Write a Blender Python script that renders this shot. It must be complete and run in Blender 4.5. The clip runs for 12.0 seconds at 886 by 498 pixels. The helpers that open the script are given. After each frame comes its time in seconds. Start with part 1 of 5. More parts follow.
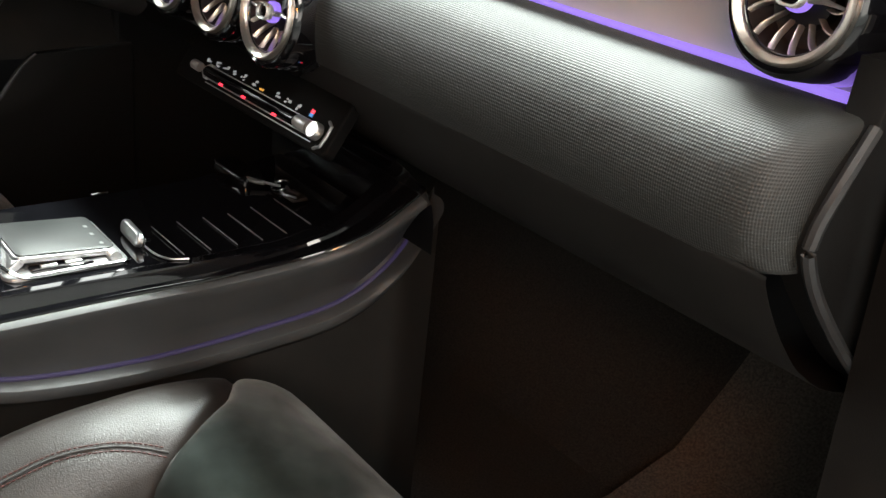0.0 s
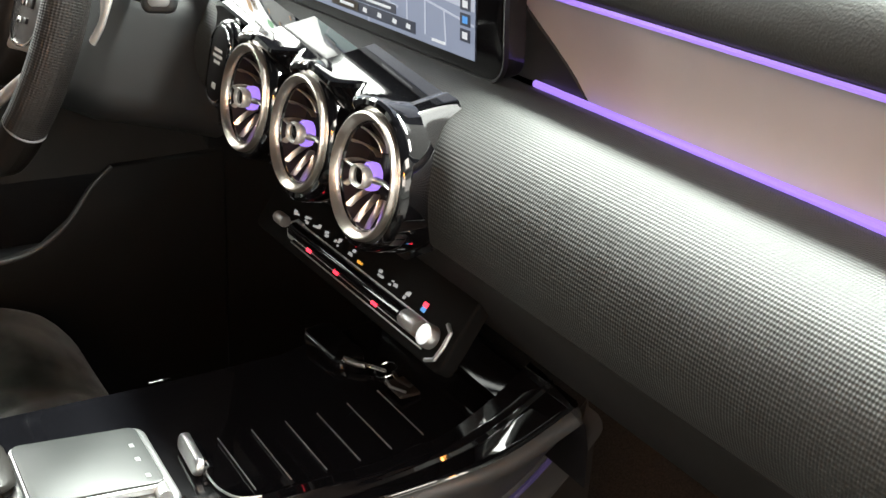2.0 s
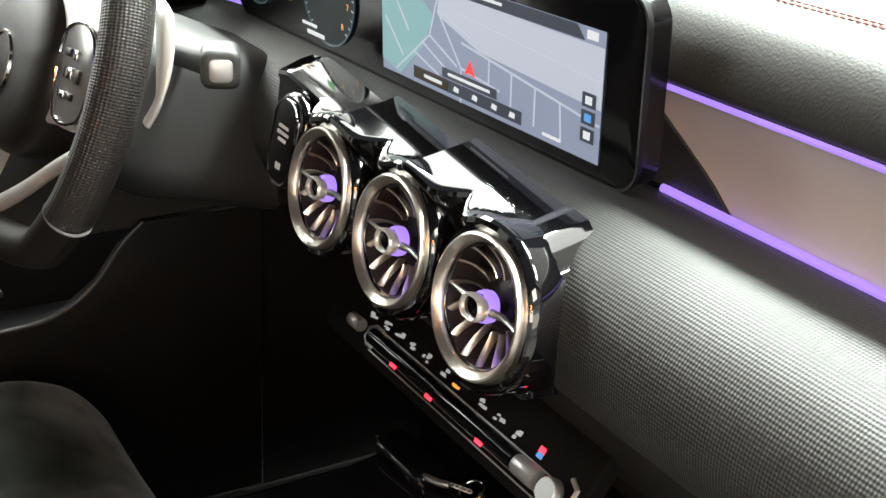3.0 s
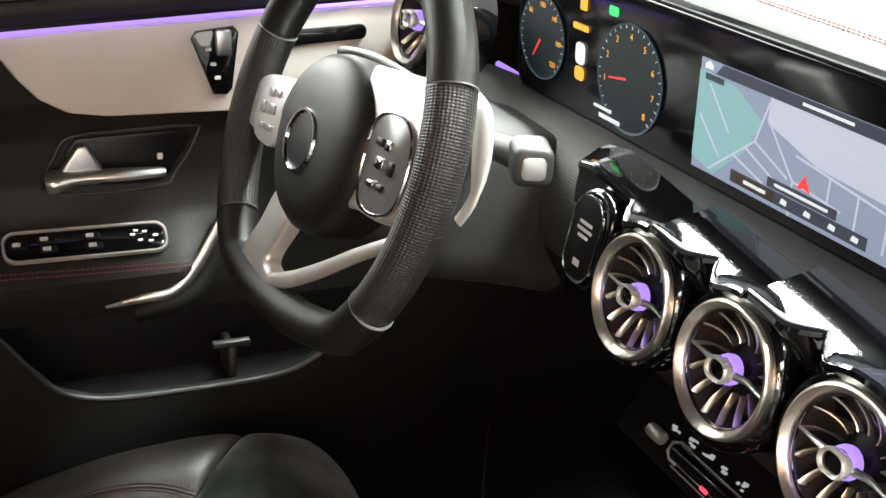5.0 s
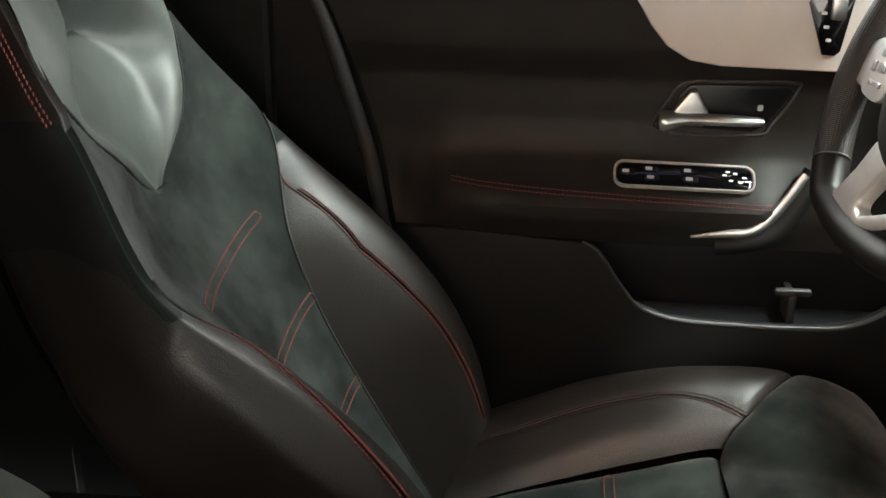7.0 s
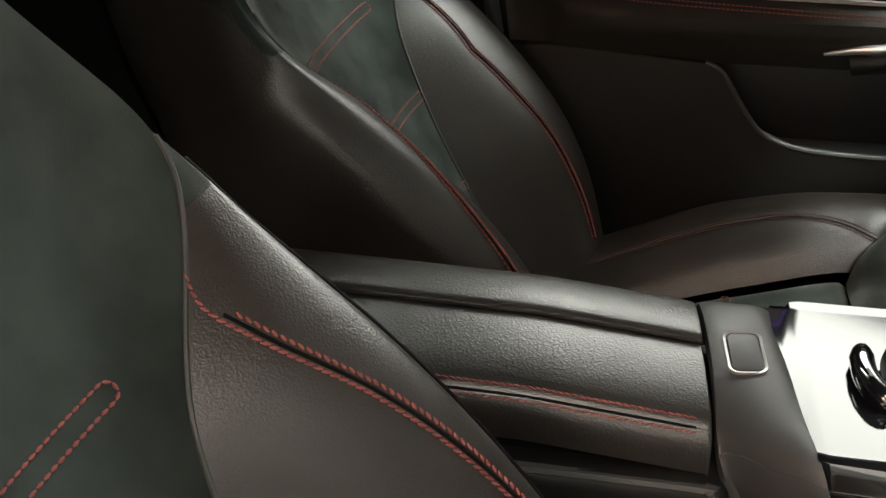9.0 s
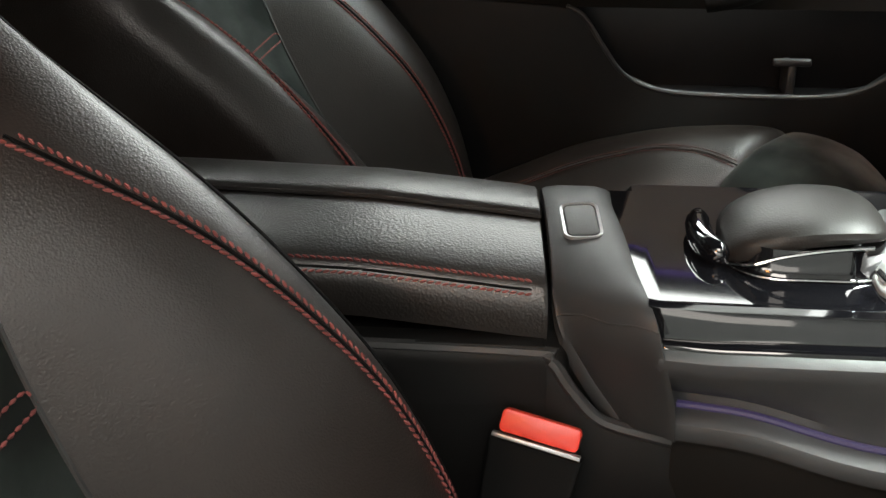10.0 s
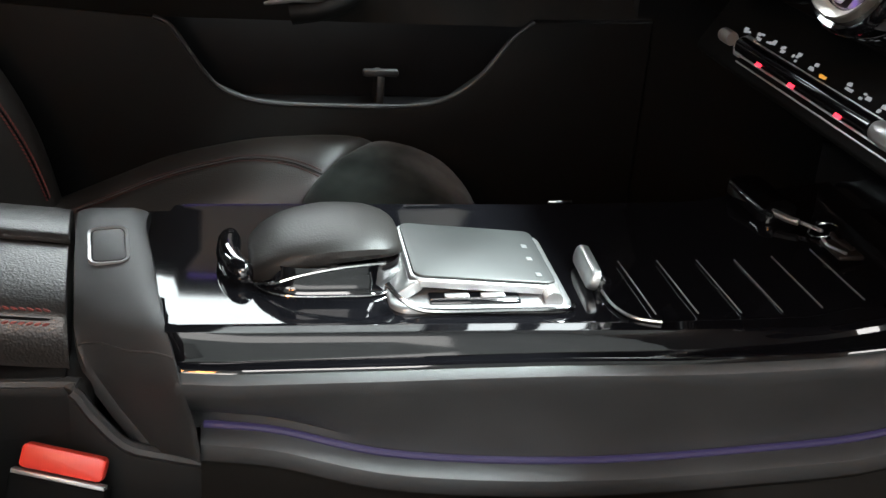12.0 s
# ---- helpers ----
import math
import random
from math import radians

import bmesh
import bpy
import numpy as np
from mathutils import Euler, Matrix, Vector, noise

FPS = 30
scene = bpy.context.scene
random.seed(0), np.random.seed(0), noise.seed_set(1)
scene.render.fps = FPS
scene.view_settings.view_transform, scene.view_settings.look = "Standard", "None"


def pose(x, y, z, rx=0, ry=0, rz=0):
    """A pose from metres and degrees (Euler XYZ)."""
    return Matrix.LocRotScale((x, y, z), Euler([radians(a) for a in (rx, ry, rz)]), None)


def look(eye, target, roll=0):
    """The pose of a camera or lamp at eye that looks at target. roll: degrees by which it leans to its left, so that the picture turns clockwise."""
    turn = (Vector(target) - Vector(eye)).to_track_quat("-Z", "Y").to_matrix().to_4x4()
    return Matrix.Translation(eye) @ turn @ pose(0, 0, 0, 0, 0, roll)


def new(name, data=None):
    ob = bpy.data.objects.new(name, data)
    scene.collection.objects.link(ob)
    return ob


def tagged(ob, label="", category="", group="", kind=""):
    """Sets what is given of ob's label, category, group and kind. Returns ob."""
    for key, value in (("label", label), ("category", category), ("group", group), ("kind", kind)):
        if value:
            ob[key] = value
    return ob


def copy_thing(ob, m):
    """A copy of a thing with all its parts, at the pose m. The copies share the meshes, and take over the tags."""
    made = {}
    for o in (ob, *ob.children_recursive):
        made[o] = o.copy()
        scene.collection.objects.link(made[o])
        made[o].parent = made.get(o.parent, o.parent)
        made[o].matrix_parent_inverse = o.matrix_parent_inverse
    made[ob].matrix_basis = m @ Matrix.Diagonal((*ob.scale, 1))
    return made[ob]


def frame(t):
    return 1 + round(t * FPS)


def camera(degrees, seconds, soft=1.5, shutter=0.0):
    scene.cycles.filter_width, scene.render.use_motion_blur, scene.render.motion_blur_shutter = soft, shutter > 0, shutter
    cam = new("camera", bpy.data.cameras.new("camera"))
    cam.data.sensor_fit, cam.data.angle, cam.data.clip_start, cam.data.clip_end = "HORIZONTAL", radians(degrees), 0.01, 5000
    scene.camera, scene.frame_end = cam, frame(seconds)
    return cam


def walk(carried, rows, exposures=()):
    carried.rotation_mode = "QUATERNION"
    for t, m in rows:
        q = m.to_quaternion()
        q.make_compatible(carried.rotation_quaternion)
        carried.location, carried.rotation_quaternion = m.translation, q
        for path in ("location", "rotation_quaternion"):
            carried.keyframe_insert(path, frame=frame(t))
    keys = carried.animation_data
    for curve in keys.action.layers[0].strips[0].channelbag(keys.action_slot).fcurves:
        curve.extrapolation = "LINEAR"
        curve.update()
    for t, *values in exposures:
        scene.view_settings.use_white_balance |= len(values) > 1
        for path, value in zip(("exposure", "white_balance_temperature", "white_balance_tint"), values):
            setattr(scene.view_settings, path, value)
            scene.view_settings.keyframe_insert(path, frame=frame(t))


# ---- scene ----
cam = camera(42.2, 12.0)

PATH = [
    (0, (1.178, -0.585, 0.864), (-0.251, 0.568, 0.072), 5.6),
    (0.5, (1.091, -0.519, 0.874), (-0.358, 0.605, 0.076), 4.6),
    (1, (1.008, -0.46, 0.88), (-0.472, 0.623, 0.083), 3.7),
    (1.5, (0.951, -0.422, 0.886), (-0.58, 0.602, 0.107), 2.9),
    (2, (0.864, -0.389, 0.89), (-0.701, 0.593, 0.123), 3.1),
    (2.5, (0.764, -0.38, 0.91), (-0.792, 0.603, 0.127), 3.6),
    (2.7, (0.729, -0.383, 0.918), (-0.82, 0.61, 0.133), 3.8),
    (4.3, (0.585, -0.423, 0.984), (-1.006, 0.487, 0.183), 3.6),
    (4.5, (0.582, -0.437, 0.984), (-1.033, 0.438, 0.192), 3.8),
    (5, (0.565, -0.482, 0.991), (-1.099, 0.286, 0.189), 3.9),
    (5.5, (0.578, -0.502, 0.995), (-1.165, 0.04, 0.178), 3.0),
    (6, (0.645, -0.521, 0.994), (-1.162, -0.243, 0.184), 2.4),
    (6.5, (0.685, -0.544, 0.994), (-1.134, -0.487, 0.166), 1.8),
    (7, (0.718, -0.587, 0.983), (-1.093, -0.684, 0.138), 1.4),
    (7.2, (0.723, -0.603, 0.97), (-1.082, -0.746, 0.119), 1.5),
    (8.8, (0.751, -0.577, 0.817), (-1.006, -0.888, -0.088), 0.1),
    (9, (0.754, -0.567, 0.795), (-1.002, -0.867, -0.116), 0.3),
    (9.5, (0.77, -0.539, 0.737), (-1.005, -0.786, -0.152), -0.7),
    (10, (0.785, -0.497, 0.678), (-1.022, -0.668, -0.161), -0.4),
    (10.5, (0.783, -0.487, 0.654), (-1.034, -0.473, -0.181), 1.4),
    (11, (0.776, -0.45, 0.649), (-1.036, -0.282, -0.182), 3.1),
    (11.5, (0.779, -0.411, 0.666), (-1.018, -0.122, -0.161), 4.2),
    (12, (0.791, -0.387, 0.703), (-0.99, -0.013, -0.126), 4.5),
]
EXPOSURES = [(0.0, -0.05, 6500, 10), (0.5, 0.45, 6500, 10), (1.5, 0.35, 6600, 10), (2.5, 0.35, 6700, 10), (4.5, 0.45, 6600, 10), (5.5, 0.50, 6700, 10), (7.0, 0.50, 6700, 10), (9.0, 0.30, 6900, 10), (10.5, 0.10, 6300, 10), (12.0, 0.05, 6100, 10)]
walk(cam, [(t, look(eye, target, roll)) for t, eye, target, roll in PATH], EXPOSURES)

# ---- light ----
world = bpy.data.worlds.new("showroom_air")
scene.world = world
world.use_nodes = True
bg = world.node_tree.nodes["Background"]
bg.inputs[0].default_value = (0.80, 0.86, 1.0, 1)
bg.inputs[1].default_value = 0.10


def area(name, eye, target, sx, sy, watts, color):
    lamp = bpy.data.lights.new(name, "AREA")
    lamp.shape, lamp.size, lamp.size_y, lamp.energy, lamp.color = "RECTANGLE", sx, sy, watts, color
    ob = new(name, lamp)
    ob.matrix_world = look(eye, target)
    return ob


area("ceiling_light_front", (-0.70, 1.06, 2.75), (-0.70, 0.10, 0.65), 2.4, 0.26, 410, (0.90, 1.0, 0.94))
area("ceiling_panel_front", (-1.55, 1.00, 3.15), (-1.55, 0.20, 0.65), 3.6, 1.1, 48, (0.95, 1.0, 0.97))
# Added fill through the windscreen for wheel, decor and headrests; no window is known there.
area("fill_light_front", (0.8, 4.6, 1.85), (-0.4, -0.3, 0.7), 3.6, 1.5, 215, (0.95, 1.0, 0.95))
area("window_light_driver_side", (-3.6, -1.0, 2.25), (0.1, -0.4, 0.6), 5.2, 1.9, 400, (0.95, 1.0, 0.96))
# Added fill aimed into the passenger footwell; it matches no known window.
area("fill_light_footwell", (2.4, -1.6, 1.3), (0.35, 0.3, 0.0), 1.0, 0.7, 20, (1.0, 0.90, 0.80))
area("window_light_far_passenger_side", (5.6, -0.9, 1.35), (-0.5, -0.4, 0.5), 3.2, 1.6, 38, (1.0, 0.93, 0.85))
area("ceiling_light_passenger_side", (2.3, -0.45, 2.6), (0.2, -0.4, 0.2), 1.2, 1.2, 47, (1.0, 0.93, 0.85))
area("ceiling_light_front_passenger_side", (1.35, 1.06, 2.75), (1.35, 0.10, 0.65), 0.9, 0.26, 70, (0.97, 1.0, 0.97))

# ---- materials ----


def mat(name, color, rough=0.5, metal=0.0, vary=0.15, scale=40.0, bump=0.0, bump_scale=600.0, coat=0.0, sheen=0.0, kind="noise", spec=0.5):
    m = bpy.data.materials.new(name)
    m.use_nodes = True
    nt = m.node_tree
    b = nt.nodes["Principled BSDF"]
    b.inputs["Roughness"].default_value = rough
    b.inputs["Metallic"].default_value = metal
    b.inputs["Coat Weight"].default_value = coat
    b.inputs["Coat Roughness"].default_value = 0.04
    b.inputs["Sheen Weight"].default_value = sheen
    b.inputs["Specular IOR Level"].default_value = spec
    tc = nt.nodes.new("ShaderNodeTexCoord")
    n1 = nt.nodes.new("ShaderNodeTexNoise")
    n1.inputs["Scale"].default_value, n1.inputs["Detail"].default_value = scale, 5
    nt.links.new(tc.outputs["Object"], n1.inputs["Vector"])
    ramp = nt.nodes.new("ShaderNodeMix")
    ramp.data_type = "RGBA"
    ramp.inputs[6].default_value = (*[c * (1 - vary) for c in color], 1)
    ramp.inputs[7].default_value = (*[min(1, c * (1 + vary)) for c in color], 1)
    mr = nt.nodes.new("ShaderNodeMapRange")
    mr.inputs[1].default_value, mr.inputs[2].default_value = 0.32, 0.68
    nt.links.new(n1.outputs["Fac"], mr.inputs[0])
    nt.links.new(mr.outputs[0], ramp.inputs[0])
    nt.links.new(ramp.outputs[2], b.inputs["Base Color"])
    rr = nt.nodes.new("ShaderNodeMapRange")
    n2 = nt.nodes.new("ShaderNodeTexNoise")
    n2.inputs["Scale"].default_value, n2.inputs["Detail"].default_value = scale * 0.35, 3
    nt.links.new(tc.outputs["Object"], n2.inputs["Vector"])
    rr.inputs[3].default_value, rr.inputs[4].default_value = rough * 0.85, min(1, rough * 1.15)
    nt.links.new(n2.outputs["Fac"], rr.inputs[0])
    nt.links.new(rr.outputs[0], b.inputs["Roughness"])
    if sheen:
        sh = nt.nodes.new("ShaderNodeMapRange")
        sh.inputs[1].default_value, sh.inputs[2].default_value = 0.35, 0.68
        sh.inputs[3].default_value, sh.inputs[4].default_value = sheen * 0.35, sheen * 2.0
        nt.links.new(n1.outputs["Fac"], sh.inputs[0])
        nt.links.new(sh.outputs[0], b.inputs["Sheen Weight"])
    if bump:
        bn = nt.nodes.new("ShaderNodeBump")
        bn.inputs["Strength"].default_value, bn.inputs["Distance"].default_value = bump, 0.001
        if kind == "leather":
            v = nt.nodes.new("ShaderNodeTexVoronoi")
            v.feature = "SMOOTH_F1"
            v.inputs["Scale"].default_value = bump_scale
            dn = nt.nodes.new("ShaderNodeTexNoise")
            dn.inputs["Scale"].default_value = bump_scale * 0.25
            add = nt.nodes.new("ShaderNodeVectorMath")
            add.operation = "MULTIPLY_ADD"
            add.inputs[1].default_value = (0.0012, 0.0012, 0.0012)
            nt.links.new(tc.outputs["Object"], dn.inputs["Vector"])
            nt.links.new(dn.outputs["Color"], add.inputs[0])
            nt.links.new(tc.outputs["Object"], add.inputs[2])
            nt.links.new(add.outputs[0], v.inputs["Vector"])
            nt.links.new(v.outputs["Distance"], bn.inputs["Height"])
        elif kind == "weave":
            sep = nt.nodes.new("ShaderNodeSeparateXYZ")
            uv = nt.nodes.new("ShaderNodeUVMap")
            nt.links.new(uv.outputs[0], sep.inputs[0])

            def wave(out, add_out=None, f=1.0):
                mu = nt.nodes.new("ShaderNodeMath")
                mu.operation = "MULTIPLY_ADD"
                mu.inputs[1].default_value = f
                nt.links.new(out, mu.inputs[0])
                if add_out:
                    nt.links.new(add_out, mu.inputs[2])
                si = nt.nodes.new("ShaderNodeMath")
                si.operation = "SINE"
                nt.links.new(mu.outputs[0], si.inputs[0])
                return si.outputs[0]
            k = 2 * math.pi / bump_scale
            sx = nt.nodes.new("ShaderNodeMath")
            sx.operation = "MULTIPLY"
            sx.inputs[1].default_value = k
            nt.links.new(sep.outputs[0], sx.inputs[0])
            a1 = wave(sep.outputs[1], sx.outputs[0], k * 0.8)
            a2 = wave(sep.outputs[1], sx.outputs[0], -k * 0.8)
            pr = nt.nodes.new("ShaderNodeMath")
            pr.operation = "MULTIPLY"
            nt.links.new(a1, pr.inputs[0])
            nt.links.new(a2, pr.inputs[1])
            nt.links.new(pr.outputs[0], bn.inputs["Height"])
        else:
            n3 = nt.nodes.new("ShaderNodeTexNoise")
            n3.inputs["Scale"].default_value, n3.inputs["Detail"].default_value = bump_scale, 4
            nt.links.new(tc.outputs["Object"], n3.inputs["Vector"])
            nt.links.new(n3.outputs["Fac"], bn.inputs["Height"])
        nt.links.new(bn.outputs[0], b.inputs["Normal"])
    return m


def glow(name, color, strength, base=0.3):
    m = bpy.data.materials.new(name)
    m.use_nodes = True
    b = m.node_tree.nodes["Principled BSDF"]
    b.inputs["Base Color"].default_value = (*[c * base for c in color], 1)
    b.inputs["Emission Color"].default_value = (*color, 1)
    b.inputs["Emission Strength"].default_value = strength
    return m


M = dict(
    leather=mat("black_leather", (0.0150, 0.0112, 0.0094), 0.40, bump=0.30, bump_scale=760, kind="leather", scale=25, spec=0.55),
    leather_arm=mat("armrest_leather", (0.0140, 0.0120, 0.0108), 0.36, bump=0.32, bump_scale=620, kind="leather", scale=25, spec=0.8),
    matte=mat("matt_black", (0.0030, 0.0030, 0.0030), 0.8, scale=20, spec=0.1),
    leather_soft=mat("soft_black_leather", (0.0125, 0.0110, 0.0100), 0.46, bump=0.14, bump_scale=700, kind="leather", scale=18, spec=0.35),
    suede=mat("dark_suede", (0.0105, 0.0155, 0.0135), 0.9, vary=0.6, scale=11, bump=0.25, bump_scale=1800, sheen=0.17, spec=0.2),
    plastic=mat("soft_black_plastic", (0.0055, 0.0055, 0.0055), 0.55, bump=0.2, bump_scale=1500, scale=15, spec=0.22),
    glovebox=mat("soft_dark_glovebox", (0.0135, 0.0130, 0.0122), 0.6, bump=0.2, bump_scale=1500, scale=15, spec=0.3),
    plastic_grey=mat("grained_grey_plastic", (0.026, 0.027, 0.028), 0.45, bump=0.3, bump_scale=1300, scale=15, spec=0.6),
    console_grey=mat("grained_console_grey", (0.042, 0.044, 0.046), 0.42, bump=0.3, bump_scale=1300, scale=15, spec=0.6),
    plastic_hard=mat("hard_black_plastic", (0.007, 0.007, 0.008), 0.38, scale=20, spec=0.3),
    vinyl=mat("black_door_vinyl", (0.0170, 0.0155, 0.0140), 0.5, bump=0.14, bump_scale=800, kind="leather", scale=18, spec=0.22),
    dash_top=mat("dash_top_leather", (0.037, 0.038, 0.037), 0.55, bump=0.25, bump_scale=600, kind="leather", scale=10),
    weave=mat("woven_carbon_trim", (0.026, 0.028, 0.027), 0.54, bump=0.34, bump_scale=0.0046, kind="weave", scale=12, spec=0.62),
    piano=mat("piano_black", (0.004, 0.004, 0.005), 0.04, coat=1.0, vary=0.1, scale=30),
    piano_tray=mat("piano_black_tray", (0.004, 0.004, 0.005), 0.05, vary=0.1, scale=30, spec=0.34),
    vent_metal=mat("vent_silver", (0.74, 0.68, 0.62), 0.30, 0.95, vary=0.06, scale=60),
    spoke=mat("spoke_silver", (0.72, 0.72, 0.71), 0.32, 0.5, vary=0.06, scale=40),
    insert=mat("grey_green_leather", (0.105, 0.120, 0.113), 0.45, bump=0.1, bump_scale=700, kind="leather", scale=14, vary=0.2),
    chrome=mat("chrome", (0.75, 0.75, 0.76), 0.10, 1.0, vary=0.05),
    satin=mat("satin_silver", (0.68, 0.68, 0.68), 0.38, 1.0, vary=0.08, scale=60),
    pad_dark=mat("smoked_button_gloss", (0.13, 0.13, 0.132), 0.18, vary=0.1, scale=40),
    silver_paint=mat("silver_paint", (0.38, 0.385, 0.39), 0.32, 0.6, vary=0.06),
    decor=mat("light_decor_panel", (0.62, 0.585, 0.55), 0.38, 0.0, vary=0.05, scale=8),
    pad=mat("touchpad_grey", (0.030, 0.032, 0.032), 0.42, vary=0.08),
    carpet=mat("black_carpet", (0.036, 0.031, 0.027), 0.95, vary=0.5, scale=300, bump=0.8, bump_scale=900),
    mat_brown=mat("brown_black_mat", (0.14, 0.118, 0.102), 0.95, vary=0.4, scale=260, bump=0.8, bump_scale=800),
    throat=mat("vent_throat", (0.020, 0.014, 0.011), 0.5, scale=30),
    headliner=mat("black_headliner", (0.022, 0.022, 0.022), 0.95, vary=0.1, scale=200, bump=0.3),
    rubber=mat("rubber_seal", (0.03, 0.03, 0.03), 0.6),
    red_dim=mat("dark_red_thread", (0.075, 0.020, 0.017), 0.75, vary=0.25, scale=300),
    red=mat("red_thread", (0.20, 0.050, 0.045), 0.75, vary=0.25, scale=300),
    red_plastic=mat("red_button_plastic", (0.72, 0.05, 0.03), 0.35, vary=0.08),
    white_print=mat("white_print", (0.75, 0.75, 0.75), 0.5, vary=0.02),
    concrete=mat("showroom_floor", (0.30, 0.30, 0.30), 0.5, vary=0.15, scale=6),
    wall=mat("showroom_wall_paint", (0.55, 0.55, 0.54), 0.7, vary=0.06, scale=4),
    screen_black=mat("screen_glass", (0.004, 0.004, 0.005), 0.12, vary=0.05),
    purple=glow("ambient_purple_light", (0.38, 0.23, 1.0), 0.90),
    purple_dim=glow("ambient_purple_light_dim", (0.34, 0.26, 0.8), 0.055, 0.05),
    amber=glow("amber_light", (1.0, 0.36, 0.08), 115.0),
    red_led=glow("red_led", (1.0, 0.03, 0.06), 2.5),
    icon=glow("lit_button_icon", (0.75, 0.78, 0.80), 0.30),
    lcd_white=glow("lcd_white", (0.85, 0.9, 0.95), 0.55),
    lcd_ring=glow("lcd_ring_blue", (0.10, 0.22, 0.30), 0.14, 0.1),
    lcd_map=glow("lcd_map_blue_grey", (0.22, 0.26, 0.36), 0.8),
    lcd_green=glow("lcd_map_green", (0.20, 0.37, 0.39), 0.8),
    lcd_light=glow("lcd_map_light", (0.42, 0.46, 0.55), 0.8),
    lcd_bar=glow("lcd_bar_dark", (0.05, 0.06, 0.09), 0.5),
    lcd_red=glow("lcd_red", (1.0, 0.05, 0.05), 0.8),
    lcd_amber=glow("lcd_amber", (1.0, 0.45, 0.05), 0.7),
    lcd_teal=glow("lcd_teal", (0.01, 0.05, 0.07), 0.08, 0.1),
    lcd_blue=glow("lcd_blue", (0.1, 0.35, 0.8), 0.7),
    lcd_leaf=glow("lcd_green_arrow", (0.05, 0.8, 0.2), 0.7),
)

# ---- mesh tools ----


def part(name, bm, material, parent=None, label="", smooth=True):
    me = bpy.data.meshes.new(name)
    bmesh.ops.recalc_face_normals(bm, faces=bm.faces)
    bm.to_mesh(me)
    bm.free()
    if smooth:
        me.shade_smooth()
        me.set_sharp_from_angle(angle=radians(38))
    me.materials.append(material)
    ob = new(name, me)
    if parent:
        ob.parent = parent
    if label:
        ob["label"] = label
    return ob


def thing(name, label, category, group="", at=(0, 0, 0), kind=""):
    e = new(name)
    e.empty_display_size = 0.05
    e.location = at
    return tagged(e, label, category, group, kind)


def grid(rows, close_u=False, close_v=False, uv=False):
    """A sheet through rows of points."""
    bm = bmesh.new()
    vs = [[bm.verts.new(p) for p in r] for r in rows]
    lay = bm.loops.layers.uv.new("UVMap") if uv else None
    nr, nc = len(vs), len(vs[0])
    du, dv = [0.0], [0.0]
    for i in range(1, nr):
        du.append(du[-1] + max((Vector(rows[i][j]) - Vector(rows[i - 1][j])).length for j in (0, nc // 2, nc - 1)))
    for j in range(1, nc):
        dv.append(dv[-1] + max((Vector(rows[i][j]) - Vector(rows[i][j - 1])).length for i in (0, nr // 2, nr - 1)))
    for i in range(nr if close_u else nr - 1):
        for j in range(nc if close_v else nc - 1):
            ids = [(i, j), ((i + 1) % nr, j), ((i + 1) % nr, (j + 1) % nc), (i, (j + 1) % nc)]
            f = bm.faces.new([vs[a][b] for a, b in ids])
            if uv:
                for l, (a, b) in zip(f.loops, ids):
                    l[lay].uv = (du[a], dv[b])
    return bm


def cap_ends(bm):
    """Close every open border of a tube."""
    es = [e for e in bm.edges if e.is_boundary]
    bmesh.ops.holes_fill(bm, edges=es, sides=0)
    return bm


def thick(bm, way):
    """Give a sheet a second side, moved by way, and close its borders."""
    faces, border = bm.faces[:], [e for e in bm.edges if e.is_boundary]
    other = {v: bm.verts.new(v.co + Vector(way)) for v in bm.verts[:]}
    for f in faces:
        bm.faces.new([other[v] for v in reversed(f.verts)])
    for e in border:
        a, b = e.verts
        bm.faces.new((a, b, other[b], other[a]))
    return bm


def curve(pts, n, closed=False):
    """n points along a smooth line through pts."""
    pts = [Vector(p) for p in pts]
    m = len(pts)
    out = []
    segs = m if closed else m - 1
    for k in range(n):
        u = k / (n if closed else n - 1) * segs
        i = min(int(u), segs - 1)
        f = u - i

        def g(a):
            return pts[a % m] if closed else pts[max(0, min(m - 1, a))]
        a, b, c, d = g(i - 1), g(i), g(i + 1), g(i + 2)
        out.append(0.5 * (2 * b + (c - a) * f + (2 * a - 5 * b + 4 * c - d) * f * f + (3 * b - a - 3 * c + d) * f ** 3))
    return out


def along(pts, u):
    """The point at u (0 to 1) on a smooth line through pts."""
    m = len(pts)
    t = max(0.0, min(1.0, u)) * (m - 1)
    i = min(int(t), m - 2)
    f = t - i
    a, b, c, d = (Vector(pts[max(0, min(m - 1, i + k))]) for k in (-1, 0, 1, 2))
    return 0.5 * (2 * b + (c - a) * f + (2 * a - 5 * b + 4 * c - d) * f * f + (3 * b - a - 3 * c + d) * f ** 3)


def lin(x, table):
    """Look-up in a table of (x, value)."""
    xs = [a for a, _ in table]
    if x <= xs[0]:
        return table[0][1]
    for (a, va), (b, vb) in zip(table, table[1:]):
        if x <= b:
            f = (x - a) / (b - a)
            return va + (vb - va) * f
    return table[-1][1]


def smooth_table(table, n=60):
    """The table made smooth with a moving mean."""
    lo, hi = table[0][0], table[-1][0]
    xs = [lo + (hi - lo) * i / (n - 1) for i in range(n)]
    w = (hi - lo) * 0.045
    return [(x, sum(lin(x + w * k / 3, table) for k in range(-3, 4)) / 7) for x in xs]


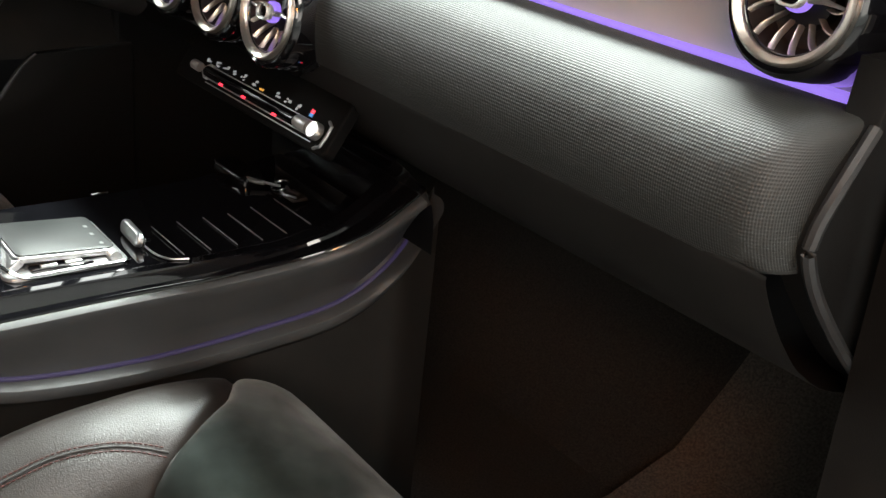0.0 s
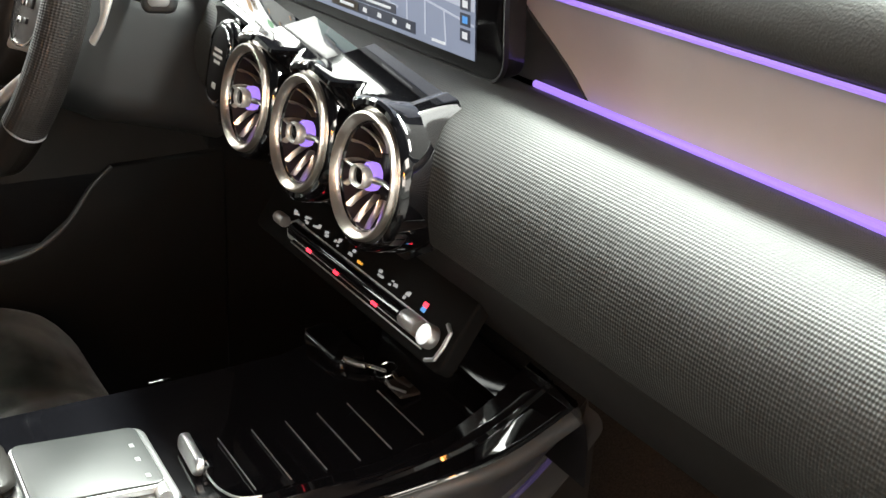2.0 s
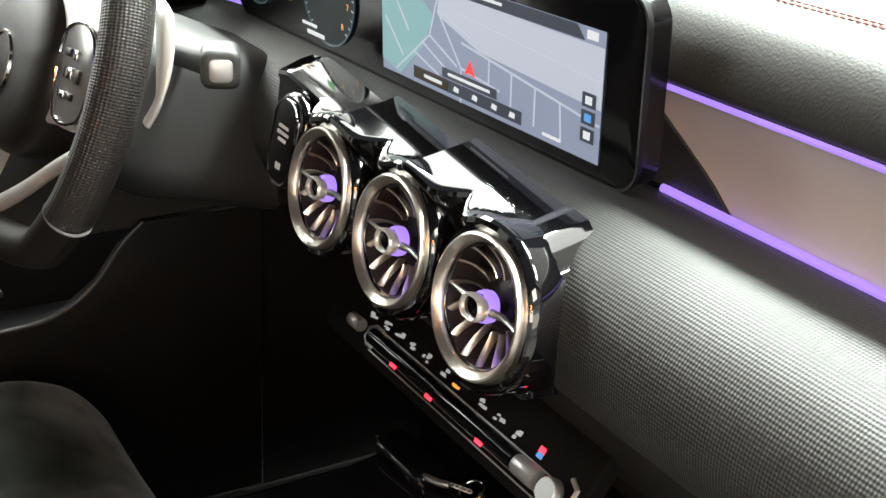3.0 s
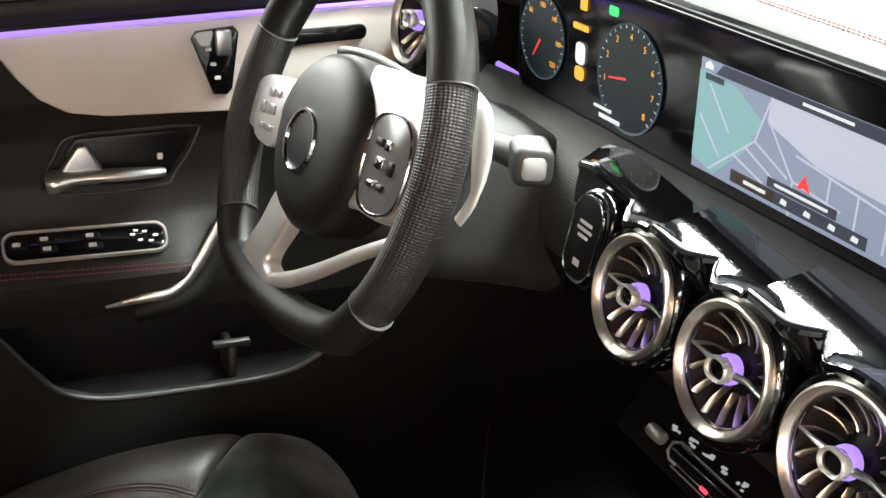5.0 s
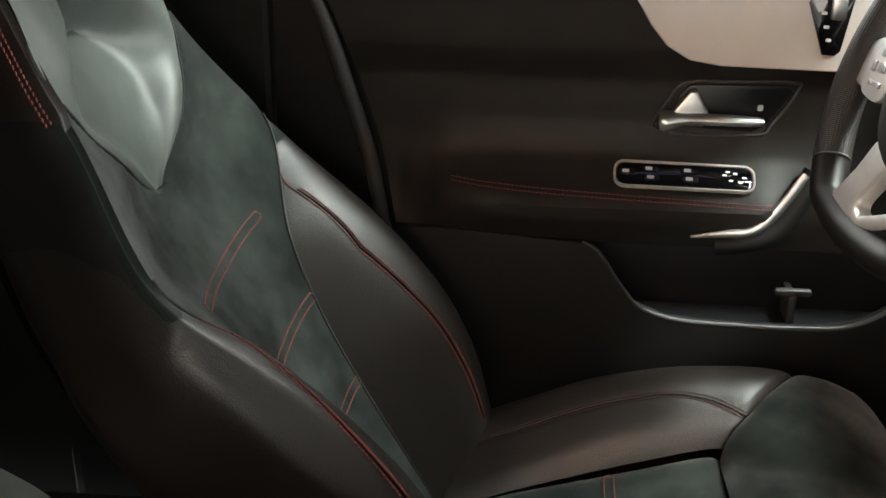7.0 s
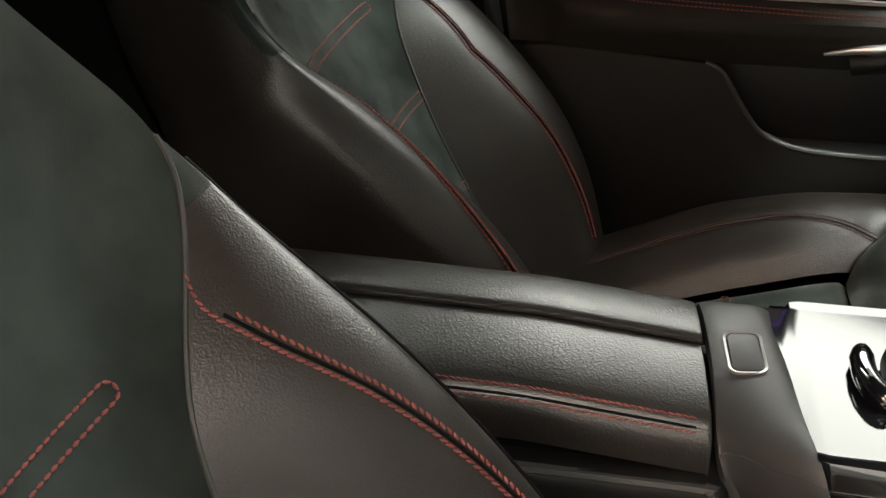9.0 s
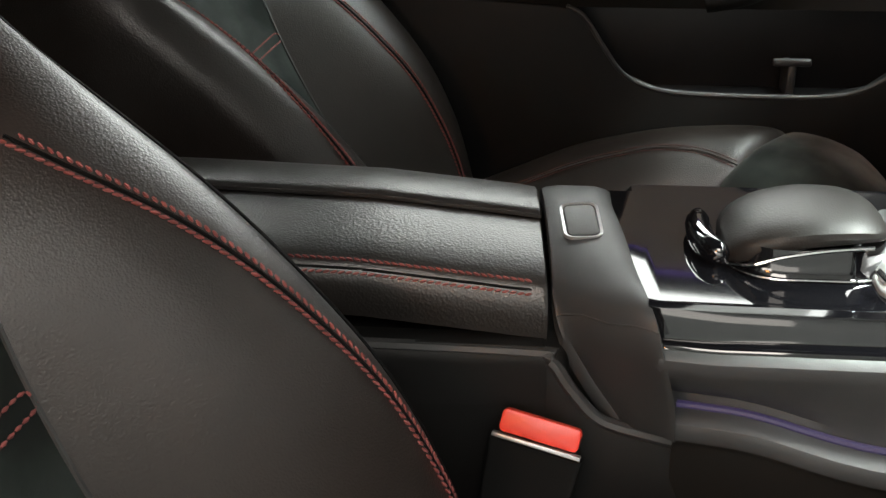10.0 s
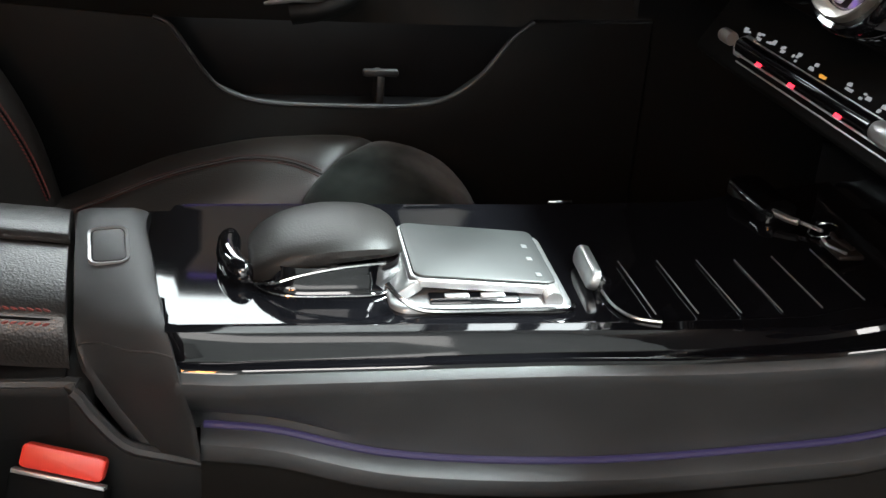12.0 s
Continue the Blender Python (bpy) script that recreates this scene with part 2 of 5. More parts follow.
def tube(pts, r, segs=10, closed=False, flat=1.0, up=(0, 0, 1)):
    """A round or flattened bar along pts; r may be a list."""
    pts = [Vector(p) for p in pts]
    n = len(pts)
    rows = []
    for i, p in enumerate(pts):
        a = pts[(i - 1) % n] if closed or i else pts[0]
        b = pts[(i + 1) % n] if closed or i < n - 1 else pts[-1]
        t = (b - a).normalized()
        s = t.cross(Vector(up))
        s = s.normalized() if s.length > 1e-4 else Vector((1, 0, 0))
        w = s.cross(t)
        rr = r[i] if isinstance(r, (list, tuple)) else r
        rows.append([p + s * (rr * math.cos(q)) + w * (rr * flat * math.sin(q)) for q in [2 * math.pi * k / segs for k in range(segs)]])
    bm = grid(rows, close_u=closed, close_v=True)
    if not closed:
        cap_ends(bm)
    return bm


def box(size, at=(0, 0, 0), bevel=0.002, segs=2, m=None):
    bm = bmesh.new()
    bmesh.ops.create_cube(bm, size=1)
    bmesh.ops.scale(bm, vec=size, verts=bm.verts)
    if bevel:
        bmesh.ops.bevel(bm, geom=bm.edges[:], offset=min(bevel, min(size) * 0.45), segments=segs, profile=0.5, affect="EDGES")
    if m is not None:
        bmesh.ops.transform(bm, matrix=m, verts=bm.verts)
    bmesh.ops.translate(bm, vec=at, verts=bm.verts)
    return bm


def slab(outline, depth, m, bevel=0.0, segs=2):
    """A plate from a 2D outline (x, y), depth along -z, laid by m."""
    bm = bmesh.new()
    top = [bm.verts.new((x, y, 0)) for x, y in outline]
    bot = [bm.verts.new((x, y, -depth)) for x, y in outline]
    f = bm.faces.new(top)
    bm.faces.new(bot[::-1])
    k = len(top)
    for i in range(k):
        bm.faces.new((top[i], bot[i], bot[(i + 1) % k], top[(i + 1) % k]))
    bmesh.ops.recalc_face_normals(bm, faces=bm.faces)
    if bevel:
        bmesh.ops.bevel(bm, geom=list(f.edges), offset=bevel, segments=segs, profile=0.5, affect="EDGES")
    bmesh.ops.transform(bm, matrix=m, verts=bm.verts)
    return bm


def rrect(w, h, r, n=6):
    """Outline of a rectangle with round corners."""
    out = []
    for cx, cy, a0 in ((w / 2 - r, h / 2 - r, 0), (-w / 2 + r, h / 2 - r, 90), (-w / 2 + r, -h / 2 + r, 180), (w / 2 - r, -h / 2 + r, 270)):
        out += [(cx + r * math.cos(radians(a0 + 90 * k / n)), cy + r * math.sin(radians(a0 + 90 * k / n))) for k in range(n + 1)]
    return out


def ring_of(outline, inner, depth, m):
    """A frame between two outlines with as many points."""
    rows = [[(x, y, 0) for x, y in inner], [(x, y, 0.0006) for x, y in outline], [(x, y, -depth) for x, y in outline], [(x, y, -depth) for x, y in inner]]
    bm = grid(rows, close_u=True, close_v=True)
    bmesh.ops.transform(bm, matrix=m, verts=bm.verts)
    return bm


def lathe(profile, m, segs=48):
    """Turn (radius, height) round z, laid by m."""
    rows = [[(r * math.cos(2 * math.pi * k / segs), r * math.sin(2 * math.pi * k / segs), h) for k in range(segs)] for r, h in profile]
    bm = grid(rows, close_v=True)
    bmesh.ops.transform(bm, matrix=m, verts=bm.verts)
    bmesh.ops.remove_doubles(bm, verts=bm.verts, dist=1e-5)
    return bm


def stitches(pts, pitch=0.0052, fill=0.78, r=0.0011, slant=(0, 0, 0)):
    """A row of thread stitches along pts, each leaning by slant from its start to its end."""
    lean = Vector(slant) * 0.5
    pts = [Vector(p) for p in pts]
    verts, faces = [], []
    dist = [0.0]
    for a, b in zip(pts, pts[1:]):
        dist.append(dist[-1] + (b - a).length)

    def at(d):
        for i in range(len(pts) - 1):
            if d <= dist[i + 1]:
                f = (d - dist[i]) / max(1e-9, dist[i + 1] - dist[i])
                return pts[i].lerp(pts[i + 1], f)
        return pts[-1]
    d = 0.0
    while d + pitch * fill < dist[-1]:
        a, b = at(d) - lean, at(d + pitch * fill) + lean
        t = (b - a).normalized()
        s = t.cross(Vector((0.3, 0.5, 0.8))).normalized()
        w = t.cross(s)
        base = len(verts)
        for p, q in ((a, 0.45), ((a + b) / 2, 1.0), (b, 0.45)):
            verts += [p + s * r * q * c + w * r * q * e for c, e in ((1, 0), (0.5, 0.87), (-0.5, 0.87), (-1, 0), (-0.5, -0.87), (0.5, -0.87))]
        for ringi in (0, 6):
            for k in range(6):
                faces.append((base + ringi + k, base + ringi + (k + 1) % 6, base + ringi + 6 + (k + 1) % 6, base + ringi + 6 + k))
        faces.append(tuple(base + k for k in range(6)))
        faces.append(tuple(base + 12 + k for k in range(6)))
        d += pitch
    bm = bmesh.new()
    vs = [bm.verts.new(v) for v in verts]
    for f in faces:
        bm.faces.new([vs[i] for i in f])
    return bm


def axes(origin, xa, ya):
    """A pose whose x and y run along xa and ya."""
    xa = Vector(xa).normalized()
    za = xa.cross(Vector(ya)).normalized()
    ya = za.cross(xa)
    return Matrix.Translation(origin) @ Matrix((xa, ya, za)).transposed().to_4x4()


def letters(text, size, m, material, parent, name="lettering"):
    cu = bpy.data.curves.new(name, "FONT")
    cu.body, cu.size, cu.align_x, cu.align_y, cu.extrude = text, size, "CENTER", "CENTER", 0.0001
    tmp = bpy.data.objects.new(name, cu)
    me = bpy.data.meshes.new_from_object(tmp)
    bpy.data.objects.remove(tmp)
    me.transform(m)
    me.materials.clear()
    me.materials.append(material)
    ob = new(name, me)
    ob.parent = parent
    return ob

# ---- setting: showroom and car shell ----


def sheet(name, label, material, bm, smooth=False):
    ob = part(name, bm, material, None, "", smooth)
    return tagged(ob, label, name.split("_")[0], "", "structure")


sheet("ground", "smooth grey showroom floor under the car", M["concrete"], box((12, 12, 0.1), (0, 0, -0.55), 0))
for nm, size, at in (("wall_front", (12, 0.1, 3.8), (0, 6.05, 1.35)), ("wall_back", (12, 0.1, 3.8), (0, -6.05, 1.35)),
                     ("wall_driver_side", (0.1, 12, 3.8), (-6.05, 0, 1.35)), ("wall_passenger_side", (0.1, 12, 3.8), (6.05, 0, 1.35))):
    sheet(nm, "plain light painted showroom wall", M["wall"], box(size, at, 0))
sheet("ceiling", "plain light showroom ceiling", M["wall"], box((12.2, 12.2, 0.1), (0, 0, 3.3), 0))

sheet("floor", "black carpeted cabin floor", M["carpet"], box((1.46, 2.2, 0.05), (0.03, -0.55, -0.145), 0.01))
toe = grid([[(-0.72 + 1.5 * i / 12, p.x, p.z) for i in range(13)] for p in curve([(0.5, 0, -0.13), (0.64, 0, -0.09), (0.80, 0, 0.06), (0.92, 0, 0.30), (0.94, 0, 0.55)], 14)])
sheet("floor_toe_board", "black carpeted toe board rising under the dashboard", M["carpet"], thick(toe, (0, 0.03, -0.03)), True)
sheet("wall_rear_bulkhead", "dark rear of the cabin behind the front seats", M["plastic"], box((1.5, 0.05, 1.5), (0.03, -1.75, 0.5), 0))
sheet("ceiling_headliner", "black fabric car headliner", M["headliner"], box((1.46, 1.90, 0.04), (0.0, -0.810, 1.19), 0.02))
sheet("wall_rear_driver_side", "dark rear door side of the cabin", M["plastic"], box((0.06, 0.85, 0.90), (-0.76, -1.32, 0.27), 0.01))
sheet("wall_rear_passenger_side", "dark rear door side of the cabin", M["plastic"], box((0.06, 0.65, 1.35), (0.80, -1.42, 0.5), 0.01))
sheet("trim_sill", "black plastic door sill", M["plastic_hard"], box((0.14, 1.4, 0.10), (0.83, -0.45, -0.13), 0.03, 4))
sheet("trim_sill_driver", "black plastic door sill", M["plastic_hard"], box((0.08, 1.9, 0.16), (-0.765, -0.3, -0.12), 0.03, 4))
for sx, nm in ((-1, "driver"), (1, "passenger")):
    pil = tube(curve([(0.03 + sx * 0.73, 0.85, 0.78), (0.03 + sx * 0.70, 0.45, 1.0), (0.03 + sx * 0.65, 0.10, 1.16)], 10), 0.045, 12)
    sheet("trim_pillar_" + nm, "dark grey windscreen pillar trim", M["plastic"], pil, True)
for sx, nm in ((-0.735, "driver"), (0.80, "passenger")):
    sheet("trim_kick_panel_" + nm, "black plastic footwell side panel", M["plastic"], box((0.03, 0.80, 0.98), (sx, 0.57, 0.35), 0.01))
sheet("trim_bulkhead", "black bulkhead behind the dashboard", M["plastic"], box((1.55, 0.03, 1.0), (0.03, 0.97, 0.33), 0))
sheet("trim_pillar_middle", "dark plastic door pillar behind the driver seat", M["plastic"],
      box((0.09, 0.36, 1.32), (-0.795, -0.860, 0.52), 0.02, 4))

dome = thing("dome_light", "small overhead dome light in the headliner", "dome light", at=(0.03, -0.2, 1.15))
dm0 = part("housing", slab(rrect(0.26, 0.14, 0.03, 6), 0.03, axes((0, 0, 0.022), (1, 0, 0), (0, 1, 0)), 0.004), M["plastic_grey"], dome)
dm1 = part("lens", slab(rrect(0.18, 0.08, 0.02, 6), 0.004, axes((0, 0, -0.006), (1, 0, 0), (0, 1, 0)), 0.001), M["white_print"], dome, "white plastic lens")

# ---- dashboard ----
dash = thing("dashboard", "black dashboard with woven trim and purple light strips", "dashboard", at=(0, 0.3, 0.5))


def put(name, bm, material, parent, label="", smooth=True):
    ob = part(name, bm, material, None, label, smooth)
    off = Vector()
    p = parent
    while p:
        off += p.location
        p = p.parent
    ob.data.transform(Matrix.Translation(-off))
    ob.parent = parent
    return ob


def run(profile, xs, n=None, bend=None, uv=False):
    """Extrude a (y, z) profile along x stations."""
    pts = curve([(0, y, z) for y, z in profile], n or 3 * len(profile))
    return grid([[(x, p.y + (bend(x, p) if bend else 0), p.z) for p in pts] for x in xs], uv=uv)


def stations(a, b, n):
    return [a + (b - a) * i / (n - 1) for i in range(n)]


def end_bend(x, p):
    return lin(x, [(0.70, 0), (0.735, 0.004), (0.748, 0.014), (0.756, 0.036), (0.760, 0.10)]) + lin(x, [(-0.62, -0.05), (-0.45, 0), (0.4, 0)])


WEAVE = [(0.182, 0.645), (0.15, 0.655), (0.115, 0.660), (0.08, 0.657), (0.05, 0.645), (0.032, 0.625), (0.025, 0.602), (0.0265, 0.580), (0.033, 0.562), (0.038, 0.553)]
xs = stations(-0.62, 0.70, 34) + [0.72, 0.735, 0.743, 0.750, 0.754, 0.757, 0.759, 0.760]
put("woven_trim", thick(run(WEAVE, xs, 40, end_bend, True), (0, 0.006, -0.003)), M["weave"], dash, "dark woven carbon-look trim roll")
put("lower_panel", run([(0.038, 0.557), (0.039, 0.550), (0.054, 0.524), (0.078, 0.492), (0.108, 0.462), (0.16, 0.432), (0.28, 0.405), (0.5, 0.395), (0.95, 0.39)], stations(0.10, 0.758, 8), 30), M["glovebox"], dash, "matt black glovebox panel")
put("lower_panel", run([(0.038, 0.557), (0.039, 0.550), (0.054, 0.524), (0.078, 0.492), (0.108, 0.462), (0.16, 0.432), (0.28, 0.405), (0.5, 0.395), (0.95, 0.39)], stations(-0.68, 0.10, 8), 30), M["plastic"], dash, "matt black lower panel")
put("upper_pad", thick(run([(0.172, 0.737), (0.155, 0.736), (0.146, 0.748), (0.148, 0.768), (0.165, 0.788), (0.20, 0.799), (0.30, 0.807), (0.6, 0.825), (0.95, 0.84)], stations(-0.70, 0.76, 40), 40, lambda x, p: lin(x, [(-0.7, -0.08), (-0.45, 0), (0.5, 0)])), (0, 0.008, -0.008)), M["dash_top"], dash, "grained upper pad with red double stitching")
put("decor_panel", run([(0.166, 0.732), (0.178, 0.71), (0.186, 0.68), (0.184, 0.650)], stations(0.02, 0.752, 24), 12), M["decor"], dash, "satin light decor strip between purple lights")
put("decor_panel", run([(0.166, 0.732), (0.178, 0.71), (0.186, 0.68), (0.184, 0.650)], stations(-0.70, -0.60, 6), 12, lambda x, p: lin(x, [(-0.7, -0.13), (-0.5, -0.06)])), M["decor"], dash, "satin light decor strip")
# Dark sheet over the decor strip, shaped as the shadow cast by the display.
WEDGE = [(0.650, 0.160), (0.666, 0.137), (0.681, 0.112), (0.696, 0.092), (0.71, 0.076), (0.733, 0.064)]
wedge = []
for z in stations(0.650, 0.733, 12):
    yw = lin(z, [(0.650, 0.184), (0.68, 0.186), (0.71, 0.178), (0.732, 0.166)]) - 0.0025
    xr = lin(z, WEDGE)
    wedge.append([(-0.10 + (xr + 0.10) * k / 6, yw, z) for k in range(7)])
put("display_shadow", thick(grid(wedge), (0, 0.004, 0)), M["plastic_grey"], dash, "dark grey sheet standing in for the display shadow on the decor strip")
put("light_strip", tube([(x, 0.158, 0.7325) for x in stations(0.072, 0.735, 20)], 0.0030, 8), M["purple"], dash, "purple ambient light strip")
put("light_strip", tube([(x, 0.177 + max(0, (x - 0.72)) * 0.6, 0.6505) for x in stations(0.095, 0.752, 20)], [0.0034 + 0.0040 * max(0, k - 9) / 10 for k in range(20)], 8), M["purple"], dash, "purple ambient light strip")
put("light_strip", tube([(x, 0.12, 0.652) for x in stations(-0.62, -0.54, 5)], 0.004, 8), M["purple"], dash, "purple ambient light strip")
for dy in (0.0, 0.006):
    put("stitching", stitches([(x, 0.196 + dy, 0.7995 + dy * 0.15) for x in stations(-0.62, 0.74, 30)], 0.006, 0.75, 0.0008), M["red"], dash, "red thread stitching")

# ---- displays ----
disp = thing("display_panel", "long black glass double display with a lit map and gauges", "display", at=(-0.2, 0.1, 0.66))
DM = axes((0.1365, 0.124, 0.6600), (1, 0.045, 0), (0, -0.06, 1))


def dm(x, z, lift=0.0):
    """A pose on the display's face, x from its passenger end (negative), z up from its lower edge."""
    return DM @ Matrix.Translation((x, z, lift))


DL = 0.642
DX = -DL / 2 - 0.013
hous = slab([(x + DX, y + 0.0695) for x, y in rrect(DL, 0.139, 0.022, 8)], 0.022, DM, 0.003, 3)
put("housing", hous, M["screen_black"], disp, "piano black display housing")
put("frame", ring_of([(x + DX, y + 0.0695) for x, y in rrect(DL + 0.004, 0.143, 0.024, 8)], [(x + DX, y + 0.0695) for x, y in rrect(DL - 0.001, 0.138, 0.0215, 8)], 0.004, DM), M["plastic_hard"], disp, "thin black rim")
W0, W1, Z0, Z1 = -0.346, -0.051, 0.012, 0.108


def lcd(name, x0, z0, x1, z1, material, parent, lift=0.0012, r=0.0):
    o = [(x0, z0), (x1, z0), (x1, z1), (x0, z1)] if not r else [((x0 + x1) / 2 + a, (z0 + z1) / 2 + b) for a, b in rrect(x1 - x0, z1 - z0, r, 4)]
    return put(name, slab(o, 0.0006, dm(0, 0, lift)), material, parent, "", False)


def poly(name, pts, material, parent, lift):
    o = [(W0 + (W1 - W0) * u, Z0 + (Z1 - Z0) * v) for u, v in pts]
    return put(name, slab(o, 0.0004, dm(0, 0, lift)), material, parent, "", False)


scr = lcd("map_screen", W0, Z0, W1, Z1, M["lcd_map"], disp)
scr["label"] = "lit navigation map in pale blue and green"
poly("park_area", [(0, 0.1), (0.10, 0.02), (0.22, 0.34), (0.28, 0.66), (0.16, 0.86), (0, 0.9)], M["lcd_green"], scr, 0.0018)
poly("light_area", [(0.30, 0.68), (0.5, 0.5), (1, 0.42), (1, 0.88), (0.3, 0.9)], M["lcd_light"], scr, 0.0017)
poly("top_bar", [(0.07, 0.9), (0.93, 0.9), (0.90, 1.0), (0.1, 1.0)], M["lcd_bar"], scr, 0.0023)


def road(u0, v0, u1, v1, w=0.0009):
    a, b = Vector((W0 + (W1 - W0) * u0, Z0 + (Z1 - Z0) * v0)), Vector((W0 + (W1 - W0) * u1, Z0 + (Z1 - Z0) * v1))
    n = (b - a).normalized().orthogonal() * w
    put("road", slab([a + n, a - n, b - n, b + n], 0.0003, dm(0, 0, 0.0021)), M["lcd_light"], scr, "", False)


for r4 in ((0.08, 0.05, 0.26, 0.48), (0.26, 0.48, 0.30, 0.85), (0.30, 0.72, 0.42, 0.30), (0.42, 0.30, 0.42, 0.0), (0.26, 0.48, 0.40, 0.30), (0.18, 0.28, 0.31, 0.16), (0.22, 0.40, 0.36, 0.22),
           (0.42, 0.52, 1.0, 0.30), (0.55, 0.46, 0.55, 0.05), (0.65, 0.42, 0.65, 0.08), (0.75, 0.40, 0.75, 0.08), (0.85, 0.36, 0.86, 0.05), (0.42, 0.30, 0.60, 0.24), (0.3, 0.72, 0.5, 0.55), (0.02, 0.5, 0.12, 0.2), (0.05, 0.8, 0.15, 0.45), (0.4, 0.75, 1.0, 0.62)):
    road(*r4)
poly("position_arrow", [(0.44, 0.27), (0.465, 0.40), (0.49, 0.27), (0.465, 0.29)], M["lcd_red"], scr, 0.0027)
poly("menu_bar", [(0.18, 0.045), (0.70, 0.045), (0.70, 0.155), (0.18, 0.155)], M["lcd_bar"], scr, 0.0025)
poly("search_field", [(0.185, 0.055), (0.36, 0.055), (0.36, 0.145), (0.185, 0.145)], mat("lcd_search_brown", (0.05, 0.04, 0.03), 0.5), scr, 0.0028)
poly("street_label", [(0.33, 0.165), (0.59, 0.165), (0.59, 0.25), (0.33, 0.25)], M["lcd_bar"], scr, 0.0026)
poly("label_bar", [(0.36, 0.195), (0.56, 0.195), (0.56, 0.22), (0.36, 0.22)], M["lcd_white"], scr, 0.0030)
poly("label_bar", [(0.24, 0.085), (0.33, 0.085), (0.33, 0.115), (0.24, 0.115)], M["lcd_white"], scr, 0.0032)
poly("title_bar", [(0.42, 0.94), (0.60, 0.94), (0.60, 0.965), (0.42, 0.965)], M["lcd_white"], scr, 0.0027)
for u in (0.40, 0.49, 0.58, 0.66):
    poly("menu_icon", [(u - 0.012, 0.08), (u + 0.012, 0.075), (u + 0.014, 0.115), (u - 0.006, 0.125)], M["lcd_white"], scr, 0.0030)
for v, mm in ((0.47, "lcd_bar"), (0.335, "lcd_bar"), (0.20, "lcd_bar")):
    poly("side_icon", [(0.935, v - 0.055), (0.985, v - 0.055), (0.985, v + 0.055), (0.935, v + 0.055)], M[mm], scr, 0.0026)
    poly("side_icon_sign", [(0.948, v - 0.03), (0.972, v - 0.03), (0.972, v + 0.03), (0.948, v + 0.03)], M["lcd_blue" if v == 0.335 else "lcd_white"], scr, 0.0030)
poly("home_icon", [(0.025, 0.925), (0.06, 0.925), (0.06, 0.965), (0.0425, 0.995), (0.025, 0.965)], M["lcd_white"], scr, 0.0030)
poly("message_icon", [(0.94, 0.92), (0.98, 0.92), (0.98, 0.985), (0.94, 0.985)], M["lcd_white"], scr, 0.0030)
poly("compass_label", [(0.03, 0.83), (0.11, 0.83), (0.11, 0.885), (0.03, 0.885)], M["lcd_bar"], scr, 0.0028)
poly("scale_bar", [(0.79, 0.05), (0.86, 0.05), (0.86, 0.075), (0.79, 0.075)], M["lcd_white"], scr, 0.0028)


def gauge(cx, cz, r, numbers, needle, name):
    g = put(name, lathe([(0.0001, 0.0006), (r * 0.80, 0.0006), (r, 0.0002), (r, -0.0004)], dm(cx, cz, 0.0014), 40), M["lcd_teal"], disp, "dark round gauge with white numbers and a red needle")
    put("gauge_ring", ring_of([(r * math.cos(a), r * math.sin(a)) for a in stations(0, 2 * math.pi * 47 / 48, 48)], [(r * 0.965 * math.cos(a), r * 0.965 * math.sin(a)) for a in stations(0, 2 * math.pi * 47 / 48, 48)], 0.0006, dm(cx, cz, 0.0022)), M["lcd_ring"], g)
    for k, txt in enumerate(numbers):
        a = radians(225 - 270 * k / (len(numbers) - 1))
        if txt:
            lt = letters(txt, r * 0.17, dm(cx + r * 0.76 * math.cos(a), cz + r * 0.76 * math.sin(a), 0.0026), M["lcd_amber"], g, "gauge_number")
            lt.data.transform(Matrix.Translation(-Vector(disp.location)))
    for k in range(25):
        a = radians(225 - 270 * k / 24)
        t0, t1 = Vector((math.cos(a), math.sin(a))) * r * 0.90, Vector((math.cos(a), math.sin(a))) * r * 0.96
        nn = Vector((-math.sin(a), math.cos(a))) * 0.0003
        put("gauge_tick", slab([t0 + nn, t1 + nn, t1 - nn, t0 - nn], 0.0003, dm(cx, cz, 0.0024)), M["lcd_white"], g, "", False)
    a = radians(needle)
    d, nn = Vector((math.cos(a), math.sin(a))), Vector((-math.sin(a), math.cos(a))) * 0.0012
    put("needle", slab([d * r * 0.08 + nn, d * r * 0.62 + nn * 0.5, d * r * 0.62 - nn * 0.5, d * r * 0.08 - nn], 0.0004, dm(cx, cz, 0.003)), M["lcd_red"], g, "", False)


gauge(-0.447, 0.060, 0.052, ["", "1", "2", "3", "4", "5", "6", "7", "8"], 190, "rev_counter")
gauge(-0.606, 0.062, 0.044, ["", "", "60", "100", "140", "180", "220"], 235, "speedometer")
lcd("car_symbol", -0.541, 0.052, -0.524, 0.074, M["lcd_white"], disp, 0.0016, 0.006)
lcd("car_symbol", -0.541, 0.036, -0.524, 0.050, M["lcd_amber"], disp, 0.0016, 0.005)
lcd("warning_symbol", -0.548, 0.086, -0.520, 0.092, M["lcd_amber"], disp, 0.0016, 0.002)
lcd("turn_arrow", -0.487, 0.112, -0.472, 0.121, M["lcd_leaf"], disp, 0.0016, 0.002)
lcd("gear_symbol", -0.537, 0.106, -0.525, 0.122, M["lcd_amber"], disp, 0.0016, 0.002)
lcd("readout_bar", -0.49, 0.012, -0.455, 0.016, M["lcd_white"], disp, 0.0034)
lcd("readout_bar", -0.50, 0.020, -0.47, 0.023, M["lcd_white"], disp, 0.0034)

# ---- centre vents and their panel ----
bezel = thing("vent_panel", "glossy piano black panel round the centre air vents", "trim panel", at=(0, 0.06, 0.58))
VENT_X = (-0.121, 0.0, 0.121)
